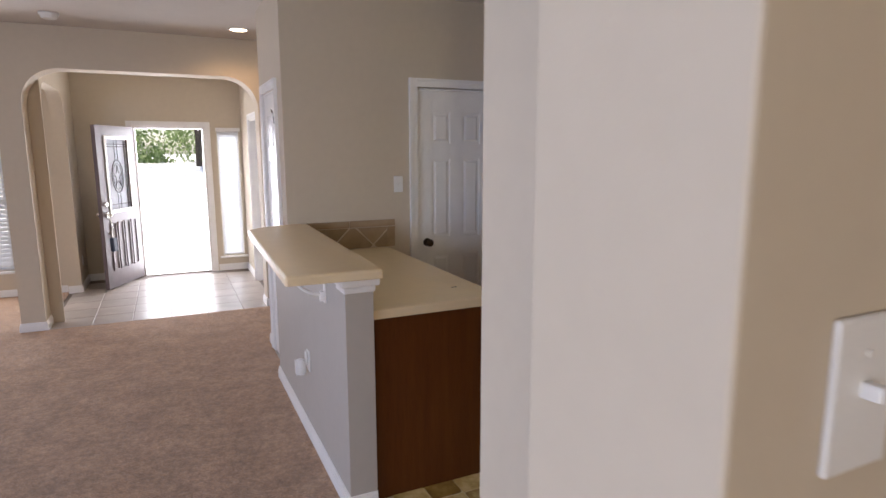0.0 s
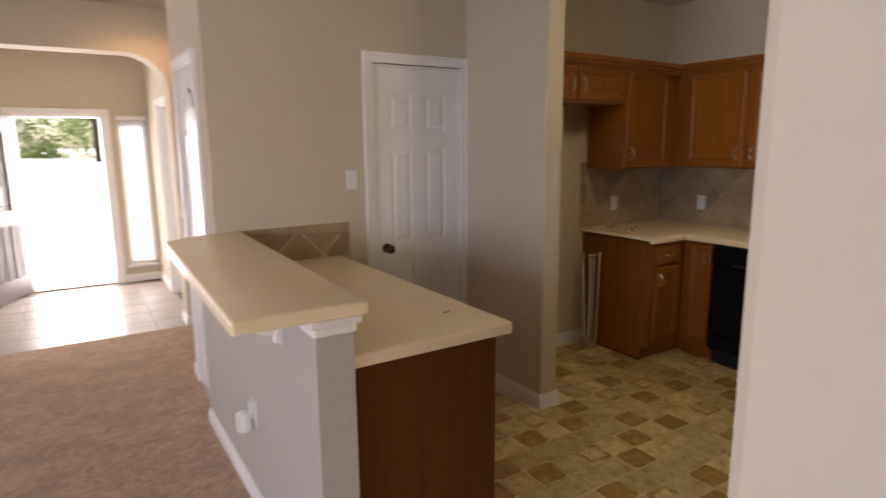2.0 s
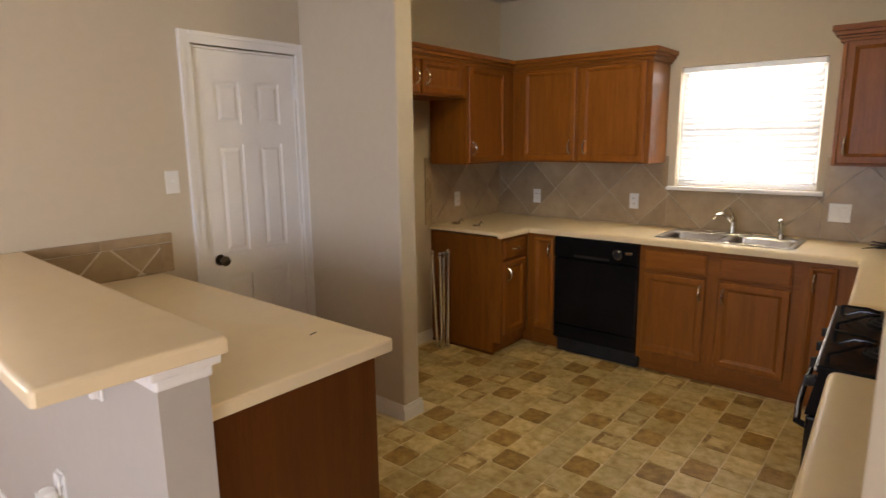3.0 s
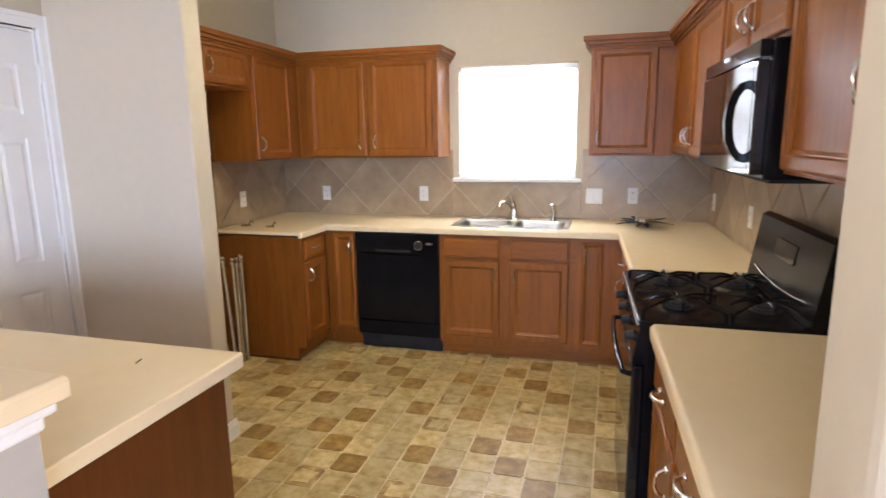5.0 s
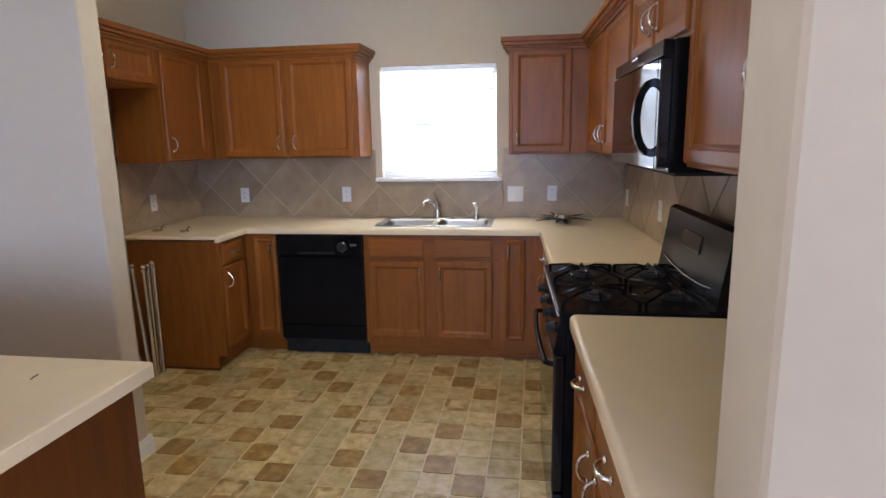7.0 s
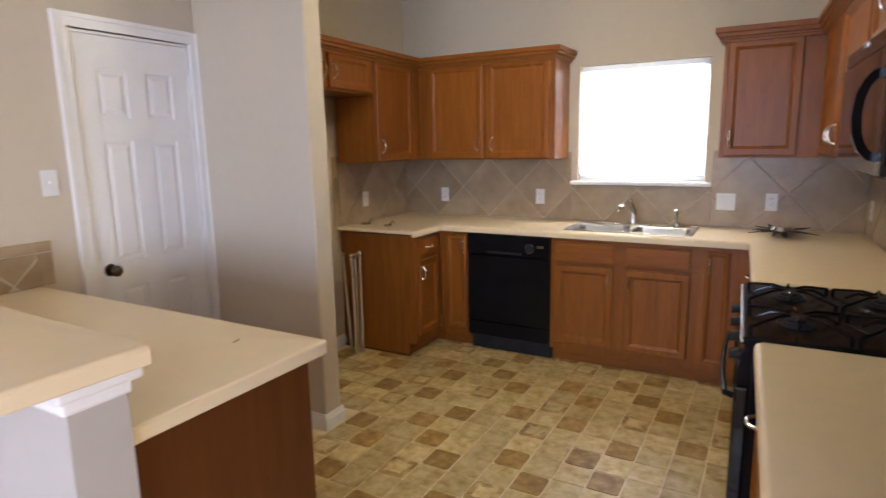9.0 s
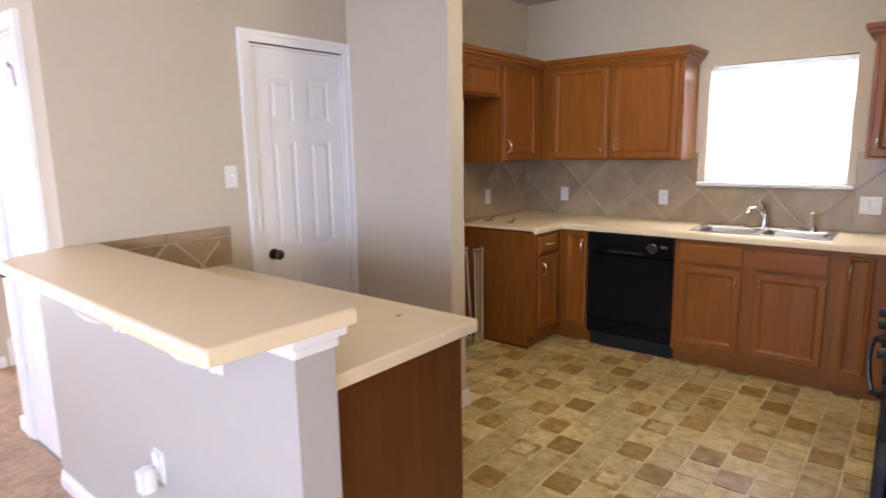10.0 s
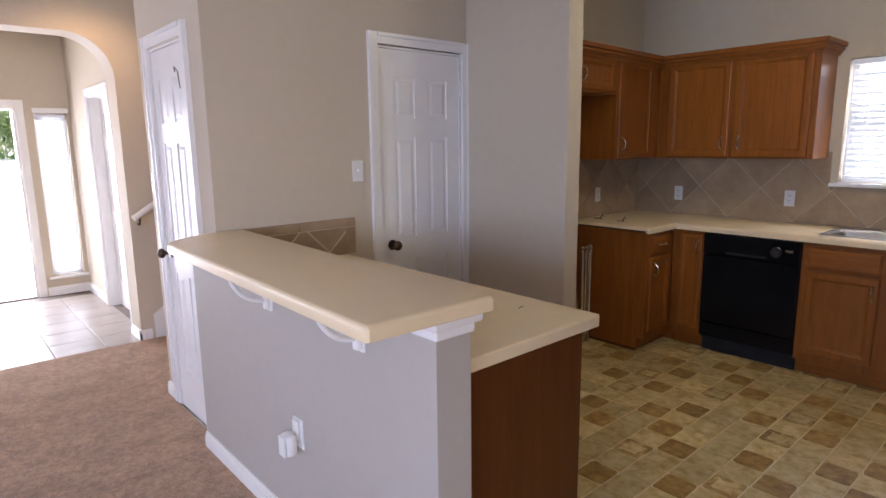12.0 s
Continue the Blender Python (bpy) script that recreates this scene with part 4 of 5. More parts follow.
wt2 = thing("range_worktop", "cream laminate worktop with rolled edge beside the range", "worktop", pose(0, 0, 0))
part("slab", eased(rounded_outline([(1.023, south(1.023, 0.004)), (2.040, south(2.04, 0.004)), (2.040, front(2.04)), (0.90, front(0.90)), (0.90, 1.184), (1.023, 1.174)], [0, 0, 0.035, 0.03, 0, 0]), ()), LAMINATE, wt2, "", True)
edge_strip(wt2, (2.005, front(2.005)), (0.93, front(0.93)), 0.03)
edge_strip(wt2, (2.040, south(2.04, 0.01)), (2.040, front(2.04) - 0.035), 0.03)


# ---- appliances ----
def dishwasher():
    d = thing("dishwasher", "black built-in dishwasher under the cream worktop", "dishwasher", pose(3.872, 3.215, 0, 0, 0, -90))
    w = 0.615
    part("body", boxes((0.004, 0.02, 0.10, w - 0.004, 0.56, 0.868)), BLACK_MATT, d)
    part("door", boxes((0.004, -0.022, 0.232, w - 0.004, 0.02, 0.715), r=0.006), BLACK, d)
    part("lower_panel", boxes((0.004, -0.018, 0.125, w - 0.004, 0.02, 0.226), r=0.005), BLACK, d)
    pan = part("control_panel", boxes((0.004, -0.028, 0.722, w - 0.004, 0.02, 0.866), r=0.006), BLACK, d)
    part("grip", boxes((0.16, -0.034, 0.735, 0.42, -0.026, 0.75), r=0.003), BLACK_MATT, pan)
    part("dial", rod(bmesh.new(), (0.475, -0.028, 0.785), (0.475, -0.046, 0.785), 0.03, 0.026, 24), BLACK_MATT, pan)
    part("dial_ring", tube(bmesh.new(), [(0.475 + 0.031 * math.cos(2 * math.pi * k / 24), -0.030, 0.785 + 0.031 * math.sin(2 * math.pi * k / 24)) for k in range(24)], 0.002, 6, True), CHROME, pan)
    part("badge", boxes((0.53, -0.031, 0.792, 0.575, -0.027, 0.808), r=0.002), CHROME, pan, "small silver maker's badge")
    part("kick_plate", boxes((0.004, 0.045, 0.006, w - 0.004, 0.075, 0.118), r=0.003), BLACK_MATT, d)
    return d


dishwasher()

ST = thing("gas_range", "black freestanding gas range with four burners", "range", pose(2.825, 1.412, 0, 0, 0, 180 + SLANT))
SW = 0.76
part("body", boxes((0, 0.03, 0.0, SW, 0.62, 0.885), r=0.004), BLACK, ST)
ov = part("oven_door", boxes((0.01, -0.012, 0.22, SW - 0.01, 0.03, 0.745), r=0.008), GLASS_BLACK, ST)
part("door_handle", tube(bmesh.new(), [(0.05, -0.012, 0.70), (0.06, -0.036, 0.703), (0.20, -0.046, 0.706), (0.38, -0.049, 0.707), (0.56, -0.046, 0.706), (0.70, -0.036, 0.703), (0.71, -0.012, 0.70)], 0.010, 10), BLACK, ov, "", True)
part("drawer", boxes((0.01, -0.008, 0.03, SW - 0.01, 0.03, 0.21), r=0.006), BLACK, ST)
cp = part("control_panel", prism(bmesh.new(), [(-0.015, 0.755), (0.03, 0.755), (0.03, 0.90), (0.012, 0.90)], 0.0, SW, "x"), BLACK, ST)
for k in range(4):
    x = 0.10 + k * 0.185
    kb = rod(bmesh.new(), (x, 0.0, 0.825), (x, -0.026, 0.819), 0.019, 0.016, 16)
    box(kb, x - 0.0035, -0.033, 0.803, x + 0.0035, -0.022, 0.835)
    part("knob", kb, BLACK_MATT, cp)
part("cooktop", boxes((0, 0.0, 0.885, SW, 0.60, 0.908), r=0.006), COOKTOP, ST)
part("rim", boxes((0, -0.003, 0.893, SW, 0.005, 0.902), r=0.002), STEEL, ST, "thin bright front rim")
for bx in (0.20, 0.56):
    for by in (0.155, 0.44):
        bn = rod(bmesh.new(), (bx, by, 0.908), (bx, by, 0.920), 0.045, 0.04, 20)
        rod(bn, (bx, by, 0.920), (bx, by, 0.930), 0.03, 0.03, 20)
        part("burner", bn, BLACK_MATT, ST)
        part("burner_ring", tube(bmesh.new(), [(bx + 0.05 * math.cos(2 * math.pi * k / 20), by + 0.05 * math.sin(2 * math.pi * k / 20), 0.911) for k in range(20)], 0.004, 6, True), BLACK_MATT, ST)
        gr = bmesh.new()
        e = 0.132
        sq = [(bx - e, by - e, 0.925), (bx + e, by - e, 0.925), (bx + e, by + e, 0.925), (bx - e, by + e, 0.925)]
        for k in range(8):
            a = math.pi / 4 * k
            o = e * (0.86 if k % 2 == 0 else 1.41)
            tube(gr, [(bx + o * math.cos(a), by + o * math.sin(a), 0.925), (bx + 0.075 * math.cos(a), by + 0.075 * math.sin(a), 0.944), (bx + 0.03 * math.cos(a), by + 0.03 * math.sin(a), 0.942)], 0.0045, 6)
        for cx, cy, _ in sq:
            rod(gr, (cx, cy, 0.907), (cx, cy, 0.927), 0.006, seg=6)
        part("grate", gr, BLACK, ST, "", True)
bgd = part("backguard", prism(bmesh.new(), [(0.515, 0.905), (0.62, 0.905), (0.62, 1.180), (0.58, 1.192), (0.557, 1.180)], 0.0, SW, "x"), COOKTOP, ST)
part("display", shifted(boxes((0.27, -0.004, -0.035, 0.49, 0.003, 0.035), r=0.003), Matrix.Translation((0, 0.5425, 1.09)) @ Matrix.Rotation(radians(-10), 4, "X")), GLASS_BLACK, bgd)
part("accent", tube(bmesh.new(), [(0.08, 0.522, 0.975), (0.2, 0.520, 0.962), (0.38, 0.519, 0.955), (0.56, 0.520, 0.962), (0.68, 0.522, 0.975)], 0.0032, 8), CHROME, bgd, "curved bright accent line")
part("trim_strip", boxes((0.0, 0.495, 0.906, SW, 0.52, 0.918), r=0.003), BLACK, ST)

MW = thing("microwave", "black over-range microwave with curved handle", "microwave", pose(2.745, 1.134, 1.385, 0, 0, 180 + SLANT))
mw = 0.78
part("body", boxes((0, 0.035, 0.0, mw, 0.37, 0.392), r=0.006), BLACK, MW)
arc = [(0.004 + 0.736 * k / 44, -0.003 * (1 - (2 * k / 44 - 1) ** 2)) for k in range(45)]
md = part("door", prism(bmesh.new(), arc + [(0.74, 0.035), (0.004, 0.035)], 0.012, 0.335, "z"), GLASS_BLACK, MW)
part("control_panel", boxes((0.744, 0.0, 0.012, mw - 0.004, 0.035, 0.335), r=0.006), GLASS_BLACK, MW)
vent = part("vent", boxes((0.004, 0.004, 0.342, mw - 0.004, 0.035, 0.390), r=0.004), BLACK, MW)
part("badge", boxes((0.34, 0.0015, 0.372, 0.41, 0.005, 0.382)), CHROME, vent, "small silver maker's badge")
hd = bmesh.new()
bow = [(0.0, 0.045), (-0.022, 0.052), (-0.042, 0.075), (-0.056, 0.11), (-0.062, 0.165), (-0.056, 0.22), (-0.042, 0.255), (-0.022, 0.278), (0.0, 0.285)]
prism(hd, bow + [(y * 0.62 if abs(y) > 1e-6 else 0.0, 0.165 + (z - 0.165) * 0.80) for y, z in bow[::-1]], 0.685, 0.712, "x")
part("handle", hd, BLACK, md, "bowed black door handle", True)
part("underside", boxes((0.02, 0.06, -0.012, mw - 0.02, 0.36, 0.0)), BLACK_MATT, MW)

# ---- sink and taps ----
sink = thing("sink", "double-bowl stainless steel sink set in the cream worktop", "sink", pose(3.935, 2.535, 0.914, 0, 0, -90))
sw, sd = 0.795, 0.405
BOWLS = ((0.03, 0.378), (0.412, sw - 0.03))


def ring_between(bm, a, b):
    for k in range(len(a)):
        bm.faces.new((a[k], a[(k + 1) % len(a)], b[(k + 1) % len(a)], b[k]))


def bowl_line(x0, x1, inset, z):
    pts = [(x0 + inset, 0.03 + inset), (x1 - inset, 0.03 + inset), (x1 - inset, 0.325 - inset), (x0 + inset, 0.325 - inset)]
    return [(x, y, z) for x, y in rounded_outline(pts, [0.055 - inset * 0.5] * 4, 5)]


rm = bmesh.new()
for x0, x1, y0, y1 in ((0, sw, 0, 0.03), (0, sw, 0.325, sd), (0, 0.03, 0.03, 0.325), (sw - 0.03, sw, 0.03, 0.325), (0.378, 0.412, 0.03, 0.325)):
    box(rm, x0, y0, 0.0005, x1, y1, 0.0055)
part("rim", rm, STEEL, sink)
part("rim_bead", tube(bmesh.new(), [(x, y, 0.0055) for x, y in rounded_outline([(0.006, 0.006), (sw - 0.006, 0.006), (sw - 0.006, sd - 0.006), (0.006, sd - 0.006)], [0.03] * 4, 5)], 0.0045, 6, True), STEEL, sink, "", True)
for x0, x1 in BOWLS:
    bm = bmesh.new()
    dp = -0.17
    rings = [[bm.verts.new(p) for p in bowl_line(x0, x1, i, z)] for i, z in ((-0.012, 0.006), (0.0, 0.006), (0.006, 0.001), (0.010, -0.012), (0.018, dp + 0.03), (0.045, dp))]
    for p, q in zip(rings, rings[1:]):
        ring_between(bm, p, q)
    bm.faces.new(rings[-1])
    bw = part("bowl", bm, STEEL, sink, "", True)
    part("drain", rod(bmesh.new(), ((x0 + x1) / 2, 0.175, dp + 0.001), ((x0 + x1) / 2, 0.175, dp + 0.006), 0.04, 0.04, 20), CHROME, bw)
tap = thing("faucet", "chrome single-lever kitchen faucet at the sink", "faucet", pose(4.285, 2.155, 0.920, 0, 0, -90))
part("base_plate", boxes((-0.12, -0.025, 0, 0.12, 0.025, 0.012), r=0.006), CHROME, tap)
part("body", rod(rod(bmesh.new(), (0, 0, 0.012), (0, 0, 0.09), 0.024, 0.02, 16), (0, 0, 0.09), (0, 0, 0.12), 0.024, 0.016, 16), CHROME, tap, "", True)
part("spout", tube(bmesh.new(), [(0, 0, 0.07), (-0.02, -0.05, 0.12), (-0.045, -0.11, 0.145), (-0.065, -0.16, 0.135), (-0.07, -0.175, 0.11)], 0.0115, 10), CHROME, tap, "", True)
part("lever", tube(bmesh.new(), [(0, 0, 0.115), (-0.012, 0.005, 0.15), (-0.03, 0.01, 0.175)], 0.008, 8), CHROME, tap, "", True)
spray = thing("side_sprayer", "small chrome side sprayer beside the faucet", "sprayer", pose(4.265, 1.87, 0.920))
part("holder", rod(bmesh.new(), (0, 0, 0), (0, 0, 0.03), 0.022, 0.016, 14), CHROME, spray)
part("head", rod(rod(bmesh.new(), (0, 0, 0.03), (-0.006, 0, 0.085), 0.011, 0.014, 12), (-0.006, 0, 0.085), (-0.02, 0.01, 0.12), 0.016, 0.012, 12), CHROME, spray, "", True)


# ---- plates on the walls ----
def plate(kind, label, m, gangs=1):
    w = 0.070 + 0.046 * (gangs - 1)
    p = thing(kind, label, "outlet" if kind == "outlet" else "switch", m, "wall plates")
    bm = boxes((-w / 2, -0.006, -0.057, w / 2, 0, 0.057), r=0.003)
    part("plate", bm, PLASTIC, p)
    for k in range(gangs):
        x = (k - (gangs - 1) / 2) * 0.046
        if kind == "outlet":
            for z in (-0.02, 0.02):
                part("socket", rod(bmesh.new(), (x, -0.005, z), (x, -0.009, z), 0.0165, 0.016, 16), PLASTIC, p)
                part("slots", boxes((x - 0.007, -0.0098, z - 0.005, x - 0.005, -0.0088, z + 0.006), (x + 0.005, -0.0098, z - 0.005, x + 0.007, -0.0088, z + 0.006)), BLACK_MATT, p)
        else:
            if gangs == 1:
                part("toggle", boxes((x - 0.005, -0.020, -0.002, x + 0.005, -0.004, 0.010), r=0.002), PLASTIC, p)
                part("screw", rod(bmesh.new(), (x, -0.006, 0.030), (x, -0.0075, 0.030), 0.003, 0.003, 10), PLASTIC, p)
                continue
            part("rocker", boxes((x - 0.016, -0.009, -0.033, x + 0.016, -0.004, 0.033), r=0.002), PLASTIC, p)
    return p


KW = 4.443
for kind, lab, m, g in (
        ("outlet", "white wall outlet on the tiled backsplash", pose(KW, 3.715, 1.08, 0, 0, -90), 1),
        ("outlet", "white wall outlet beside the kitchen window", pose(KW, 2.883, 1.085, 0, 0, -90), 1),
        ("light_switch", "white triple switch plate beside the kitchen window", pose(KW, 1.598, 1.085, 0, 0, -90), 2),
        ("outlet", "white wall outlet near the kitchen corner", pose(KW, 1.333, 1.09, 0, 0, -90), 1),
        ("outlet", "white wall outlet over the corner worktop", pose(3.84, 4.093, 1.085), 1),
        ("outlet", "white wall outlet beside the range", pose(3.40, south(3.40, 0.007), 1.09, 0, 0, 180 + SLANT), 1),
        ("outlet", "white wall outlet in the tiled corner", pose(4.29, south(4.29, 0.007), 1.07, 0, 0, 180 + SLANT), 1),
        ("light_switch", "white toggle switch plate beside the pantry door", pose(1.567, 4.10, 1.36), 1),
        ("light_switch", "white switch plate on the pillar", pose(0.497, 0.365, 1.424), 1),
        ("outlet", "white outlet on the bar's half wall", pose(0.705, 3.24, 0.46, 0, 0, -90), 1),
        ("light_switch", "white switch plate beside the closet door", pose(0.775, 4.985, 1.30, 0, 0, -90), 1),
        ("outlet", "white outlet low on the entry wall", pose(-0.90, 8.1, 0.33, 0, 0, 90), 1)):
    plate(kind, lab, m, g)

plug = thing("plug_in_freshener", "white round plug-in air freshener in the bar's outlet", "air freshener", pose(0.696, 3.24, 0.43, 0, 0, -90))
part("body", boxes((-0.030, -0.062, -0.045, 0.030, -0.012, 0.045), r=0.018), PLASTIC, plug, "", True)
part("face", boxes((-0.024, -0.0645, -0.038, 0.024, -0.061, 0.038), r=0.001), PLASTIC, plug)
part("neck", boxes((-0.018, -0.012, 0.01, 0.018, 0.0, 0.085), r=0.006), PLASTIC, plug)

# ---- loose things ----
star = thing("starburst_centrepiece", "metal dish with black leaf-shaped spikes on the worktop", "ornament", pose(4.13, 1.265, 0.914))
part("dish", rod(rod(bmesh.new(), (0, 0, 0.0), (0, 0, 0.04), 0.05, 0.066, 24), (0, 0, 0.04), (0, 0, 0.062), 0.066, 0.058, 24), CHROME, star, "round steel dish", True)
for k in range(16):
    a = 2 * math.pi * k / 16 + 0.1
    bm = bmesh.new()
    c, s = math.cos(a), math.sin(a)
    ln = 0.155 + 0.035 * ((k * 7) % 5) / 4
    z1 = 0.012 + 0.012 * ((k * 3) % 4)
    pts = [(0.05, -0.006), (0.10, -0.020), (ln, 0.0), (0.10, 0.020), (0.05, 0.006)]
    up = [bm.verts.new((c * u - s * v, s * u + c * v, 0.044 + (z1 - 0.036) * (u - 0.05) / (ln - 0.05))) for u, v in pts]
    dn = [bm.verts.new((c * u - s * v, s * u + c * v, 0.040 + (z1 - 0.036) * (u - 0.05) / (ln - 0.05))) for u, v in pts]
    bm.faces.new(up)
    bm.faces.new(dn)
    for i in range(5):
        bm.faces.new((up[i], up[(i + 1) % 5], dn[(i + 1) % 5], dn[i]))
    part("spike", bm, BLACK_MATT, star)

for k, (dx, dy, lx, ly) in enumerate(((0.0, 0.0, 0.02, 0.02), (0.05, 0.01, 0.035, 0.0), (0.10, -0.015, 0.09, 0.03), (0.145, 0.02, 0.14, 0.05), (0.02, 0.06, 0.05, 0.10))):
    x0, y0 = 3.38 + dx * 0.6, 3.88 + dy * 0.8
    pl = thing("shelf_pole", "slim chrome shelving pole leaning beside the cabinet", "pole", pose(x0, y0, 0), "bundle of chrome poles")
    bm = rod(bmesh.new(), (0, 0, 0), (lx * 0.4, ly * 0.6, 0.70), 0.0125, seg=14)
    part("pole", bm, CHROME, pl, "", True)
    part("cap", ball(rod(bmesh.new(), (lx * 0.4, ly * 0.6, 0.70), (lx * 0.4, ly * 0.6, 0.718), 0.019, 0.019, 14), (lx * 0.4, ly * 0.6, 0.732), 0.018, (1, 1, 0.7)), CHROME, pl, "", True)
    part("foot", rod(bmesh.new(), (0, 0, 0.0), (0, 0, 0.022), 0.017, 0.015, 14), CHROME, pl)

part_rows = ((3.66, 3.96, 0.03, "small round chrome fitting on the corner worktop"), (3.64, 3.75, 0.024, "small chrome ring on the corner worktop"))
for x, y, r, lab in part_rows:
    it = thing("chrome_fitting", lab, "fitting", pose(x, y, 0.914), "loose chrome fittings")
    part("ring", tube(bmesh.new(), [(r * math.cos(2 * math.pi * k / 20), r * math.sin(2 * math.pi * k / 20), 0.006) for k in range(20)], 0.006, 8, True), CHROME, it, "", True)
    part("stem", tube(bmesh.new(), [(r, 0, 0.006), (r + 0.02, 0.0, 0.02), (r + 0.05, 0.01, 0.028), (r + 0.09, 0.02, 0.006)], 0.005, 8), CHROME, it, "", True)
pin = thing("hair_pin", "thin dark hair pin lying on the low worktop", "hair pin", pose(1.338, 2.728, 0.915))
part("wire", tube(bmesh.new(), [(-0.012, -0.004, 0.0015), (0.0, 0.0, 0.0015), (0.018, 0.003, 0.0015)], 0.0014, 6), BLACK_MATT, pin)

# ---- ceiling fixtures ----
dome = thing("kitchen_ceiling_light", "lit round glass ceiling light over the kitchen floor", "ceiling light", pose(2.95, 2.35, H))
part("canopy", rod(bmesh.new(), (0, 0, 0), (0, 0, -0.025), 0.17, 0.165, 32), WHITE, dome)
part("globe", ball(bmesh.new(), (0, 0, -0.03), 0.15, (1, 1, 0.42), 24), GLOBE, dome, "glowing warm glass bowl", True)
can = thing("ceiling_light", "lit recessed round ceiling light with white trim", "ceiling light", pose(0.73, 5.79, H))
part("trim_ring", tube(bmesh.new(), [(0.078 * math.cos(2 * math.pi * k / 28), 0.078 * math.sin(2 * math.pi * k / 28), -0.003) for k in range(28)], 0.008, 8, True), WHITE, can, "", True)
part("lens", rod(bmesh.new(), (0, 0, -0.001), (0, 0, -0.006), 0.068, 0.066, 28), BULB, can, "glowing warm lens")
spot = new("can_lamp", bpy.data.lights.new("can_lamp", "SPOT"))
spot.data.energy, spot.data.color, spot.data.spot_size, spot.data.spot_blend, spot.data.shadow_soft_size = 9, (1.0, 0.66, 0.36), radians(150), 0.6, 0.06
spot.matrix_world = look((0.73, 5.79, H - 0.02), (0.73, 5.81, 0))
smoke = thing("smoke_detector", "round white smoke detector on the ceiling", "smoke detector", pose(-0.67, 5.75, H))
part("base", rod(bmesh.new(), (0, 0, 0), (0, 0, -0.015), 0.07, 0.07, 24), PLASTIC, smoke)
part("cover", rod(bmesh.new(), (0, 0, -0.015), (0, 0, -0.042), 0.066, 0.05, 24), PLASTIC, smoke)

# ---- stairs beside the entry ----
stair = group_of("stairs", "carpeted stairs with a white skirt board", "stairs", pose(0, 0, 0))
for k in range(9):
    bm = boxes((1.16 + k * 0.26, 5.056, 0.18 * k, 1.16 + (k + 1) * 0.26 + 0.02, 6.25, 0.18 * (k + 1)), r=0.018)
    part("step", bm, CARPET, stair)
part("skirt_board", prism(bmesh.new(), [(1.03, 0.0), (1.03, 0.20), (1.1, 0.25), (3.5, 1.92), (3.5, 0.0)], 6.252, 6.268, "y"), WHITE, stair)
rail = thing("handrail", "white stair handrail on dark wall brackets", "handrail", pose(0, 0, 0))
part("rail", tube(bmesh.new(), [(0.94, 6.20, 0.975), (1.105, 6.20, 1.078), (2.6, 6.20, 2.03)], 0.024, 12), WHITE, rail, "", True)
for x, z in ((0.985, 0.985), (1.9, 1.57)):
    part("bracket", tube(bmesh.new(), [(x, 6.268, z - 0.06), (x, 6.22, z - 0.06), (x, 6.20, z - 0.01)], 0.008, 8), BRONZE, rail)

# ---- outside ----
def tree(m, h, spread, seed, leaves, label):
    rnd = random.Random(seed)
    tr = thing("tree", label, "tree", m)
    bm = bmesh.new()
    tube(bm, [(0, 0, -0.3), (0.05, 0.02, h * 0.2), (-0.04, 0.05, h * 0.4)], 0.14, 10)
    tips = []
    for k in range(9):
        a = 2 * math.pi * k / 9 + rnd.uniform(-0.3, 0.3)
        r = spread * rnd.uniform(0.45, 0.95)
        tip = (r * math.cos(a), r * math.sin(a), h * rnd.uniform(0.5, 0.95))
        rod(bm, (-0.04, 0.05, h * 0.36), (tip[0] * 0.5, tip[1] * 0.5, h * 0.5), 0.07, 0.045, 7)
        rod(bm, (tip[0] * 0.5, tip[1] * 0.5, h * 0.5), tip, 0.045, 0.015, 6)
        tips += [tip, (tip[0] * 0.6, tip[1] * 0.6, tip[2] * 0.85)]
    part("trunk", bm, BARK, tr, "", True)
    verts, faces = [], []
    for _ in range(leaves):
        c = rnd.choice(tips)
        p = Vector(c) + Vector((rnd.gauss(0, 0.55), rnd.gauss(0, 0.55), rnd.gauss(-0.1, 0.45))) * (spread / 3)
        q = Euler((rnd.uniform(0, 6), rnd.uniform(0, 6), rnd.uniform(0, 6))).to_matrix()
        s = rnd.uniform(0.05, 0.12)
        n = len(verts)
        for u, v in ((-s, 0), (0, -s * 0.45), (s, 0), (0, s * 0.45)):
            verts.append(p + q @ Vector((u, v, 0)))
        faces.append((n, n + 1, n + 2, n + 3))
    me = bpy.data.meshes.new("crown")
    me.from_pydata(verts, [], faces)
    me.materials.append(LEAF)
    cr_ = new("crown", me)
    cr_.parent = tr
    return tr


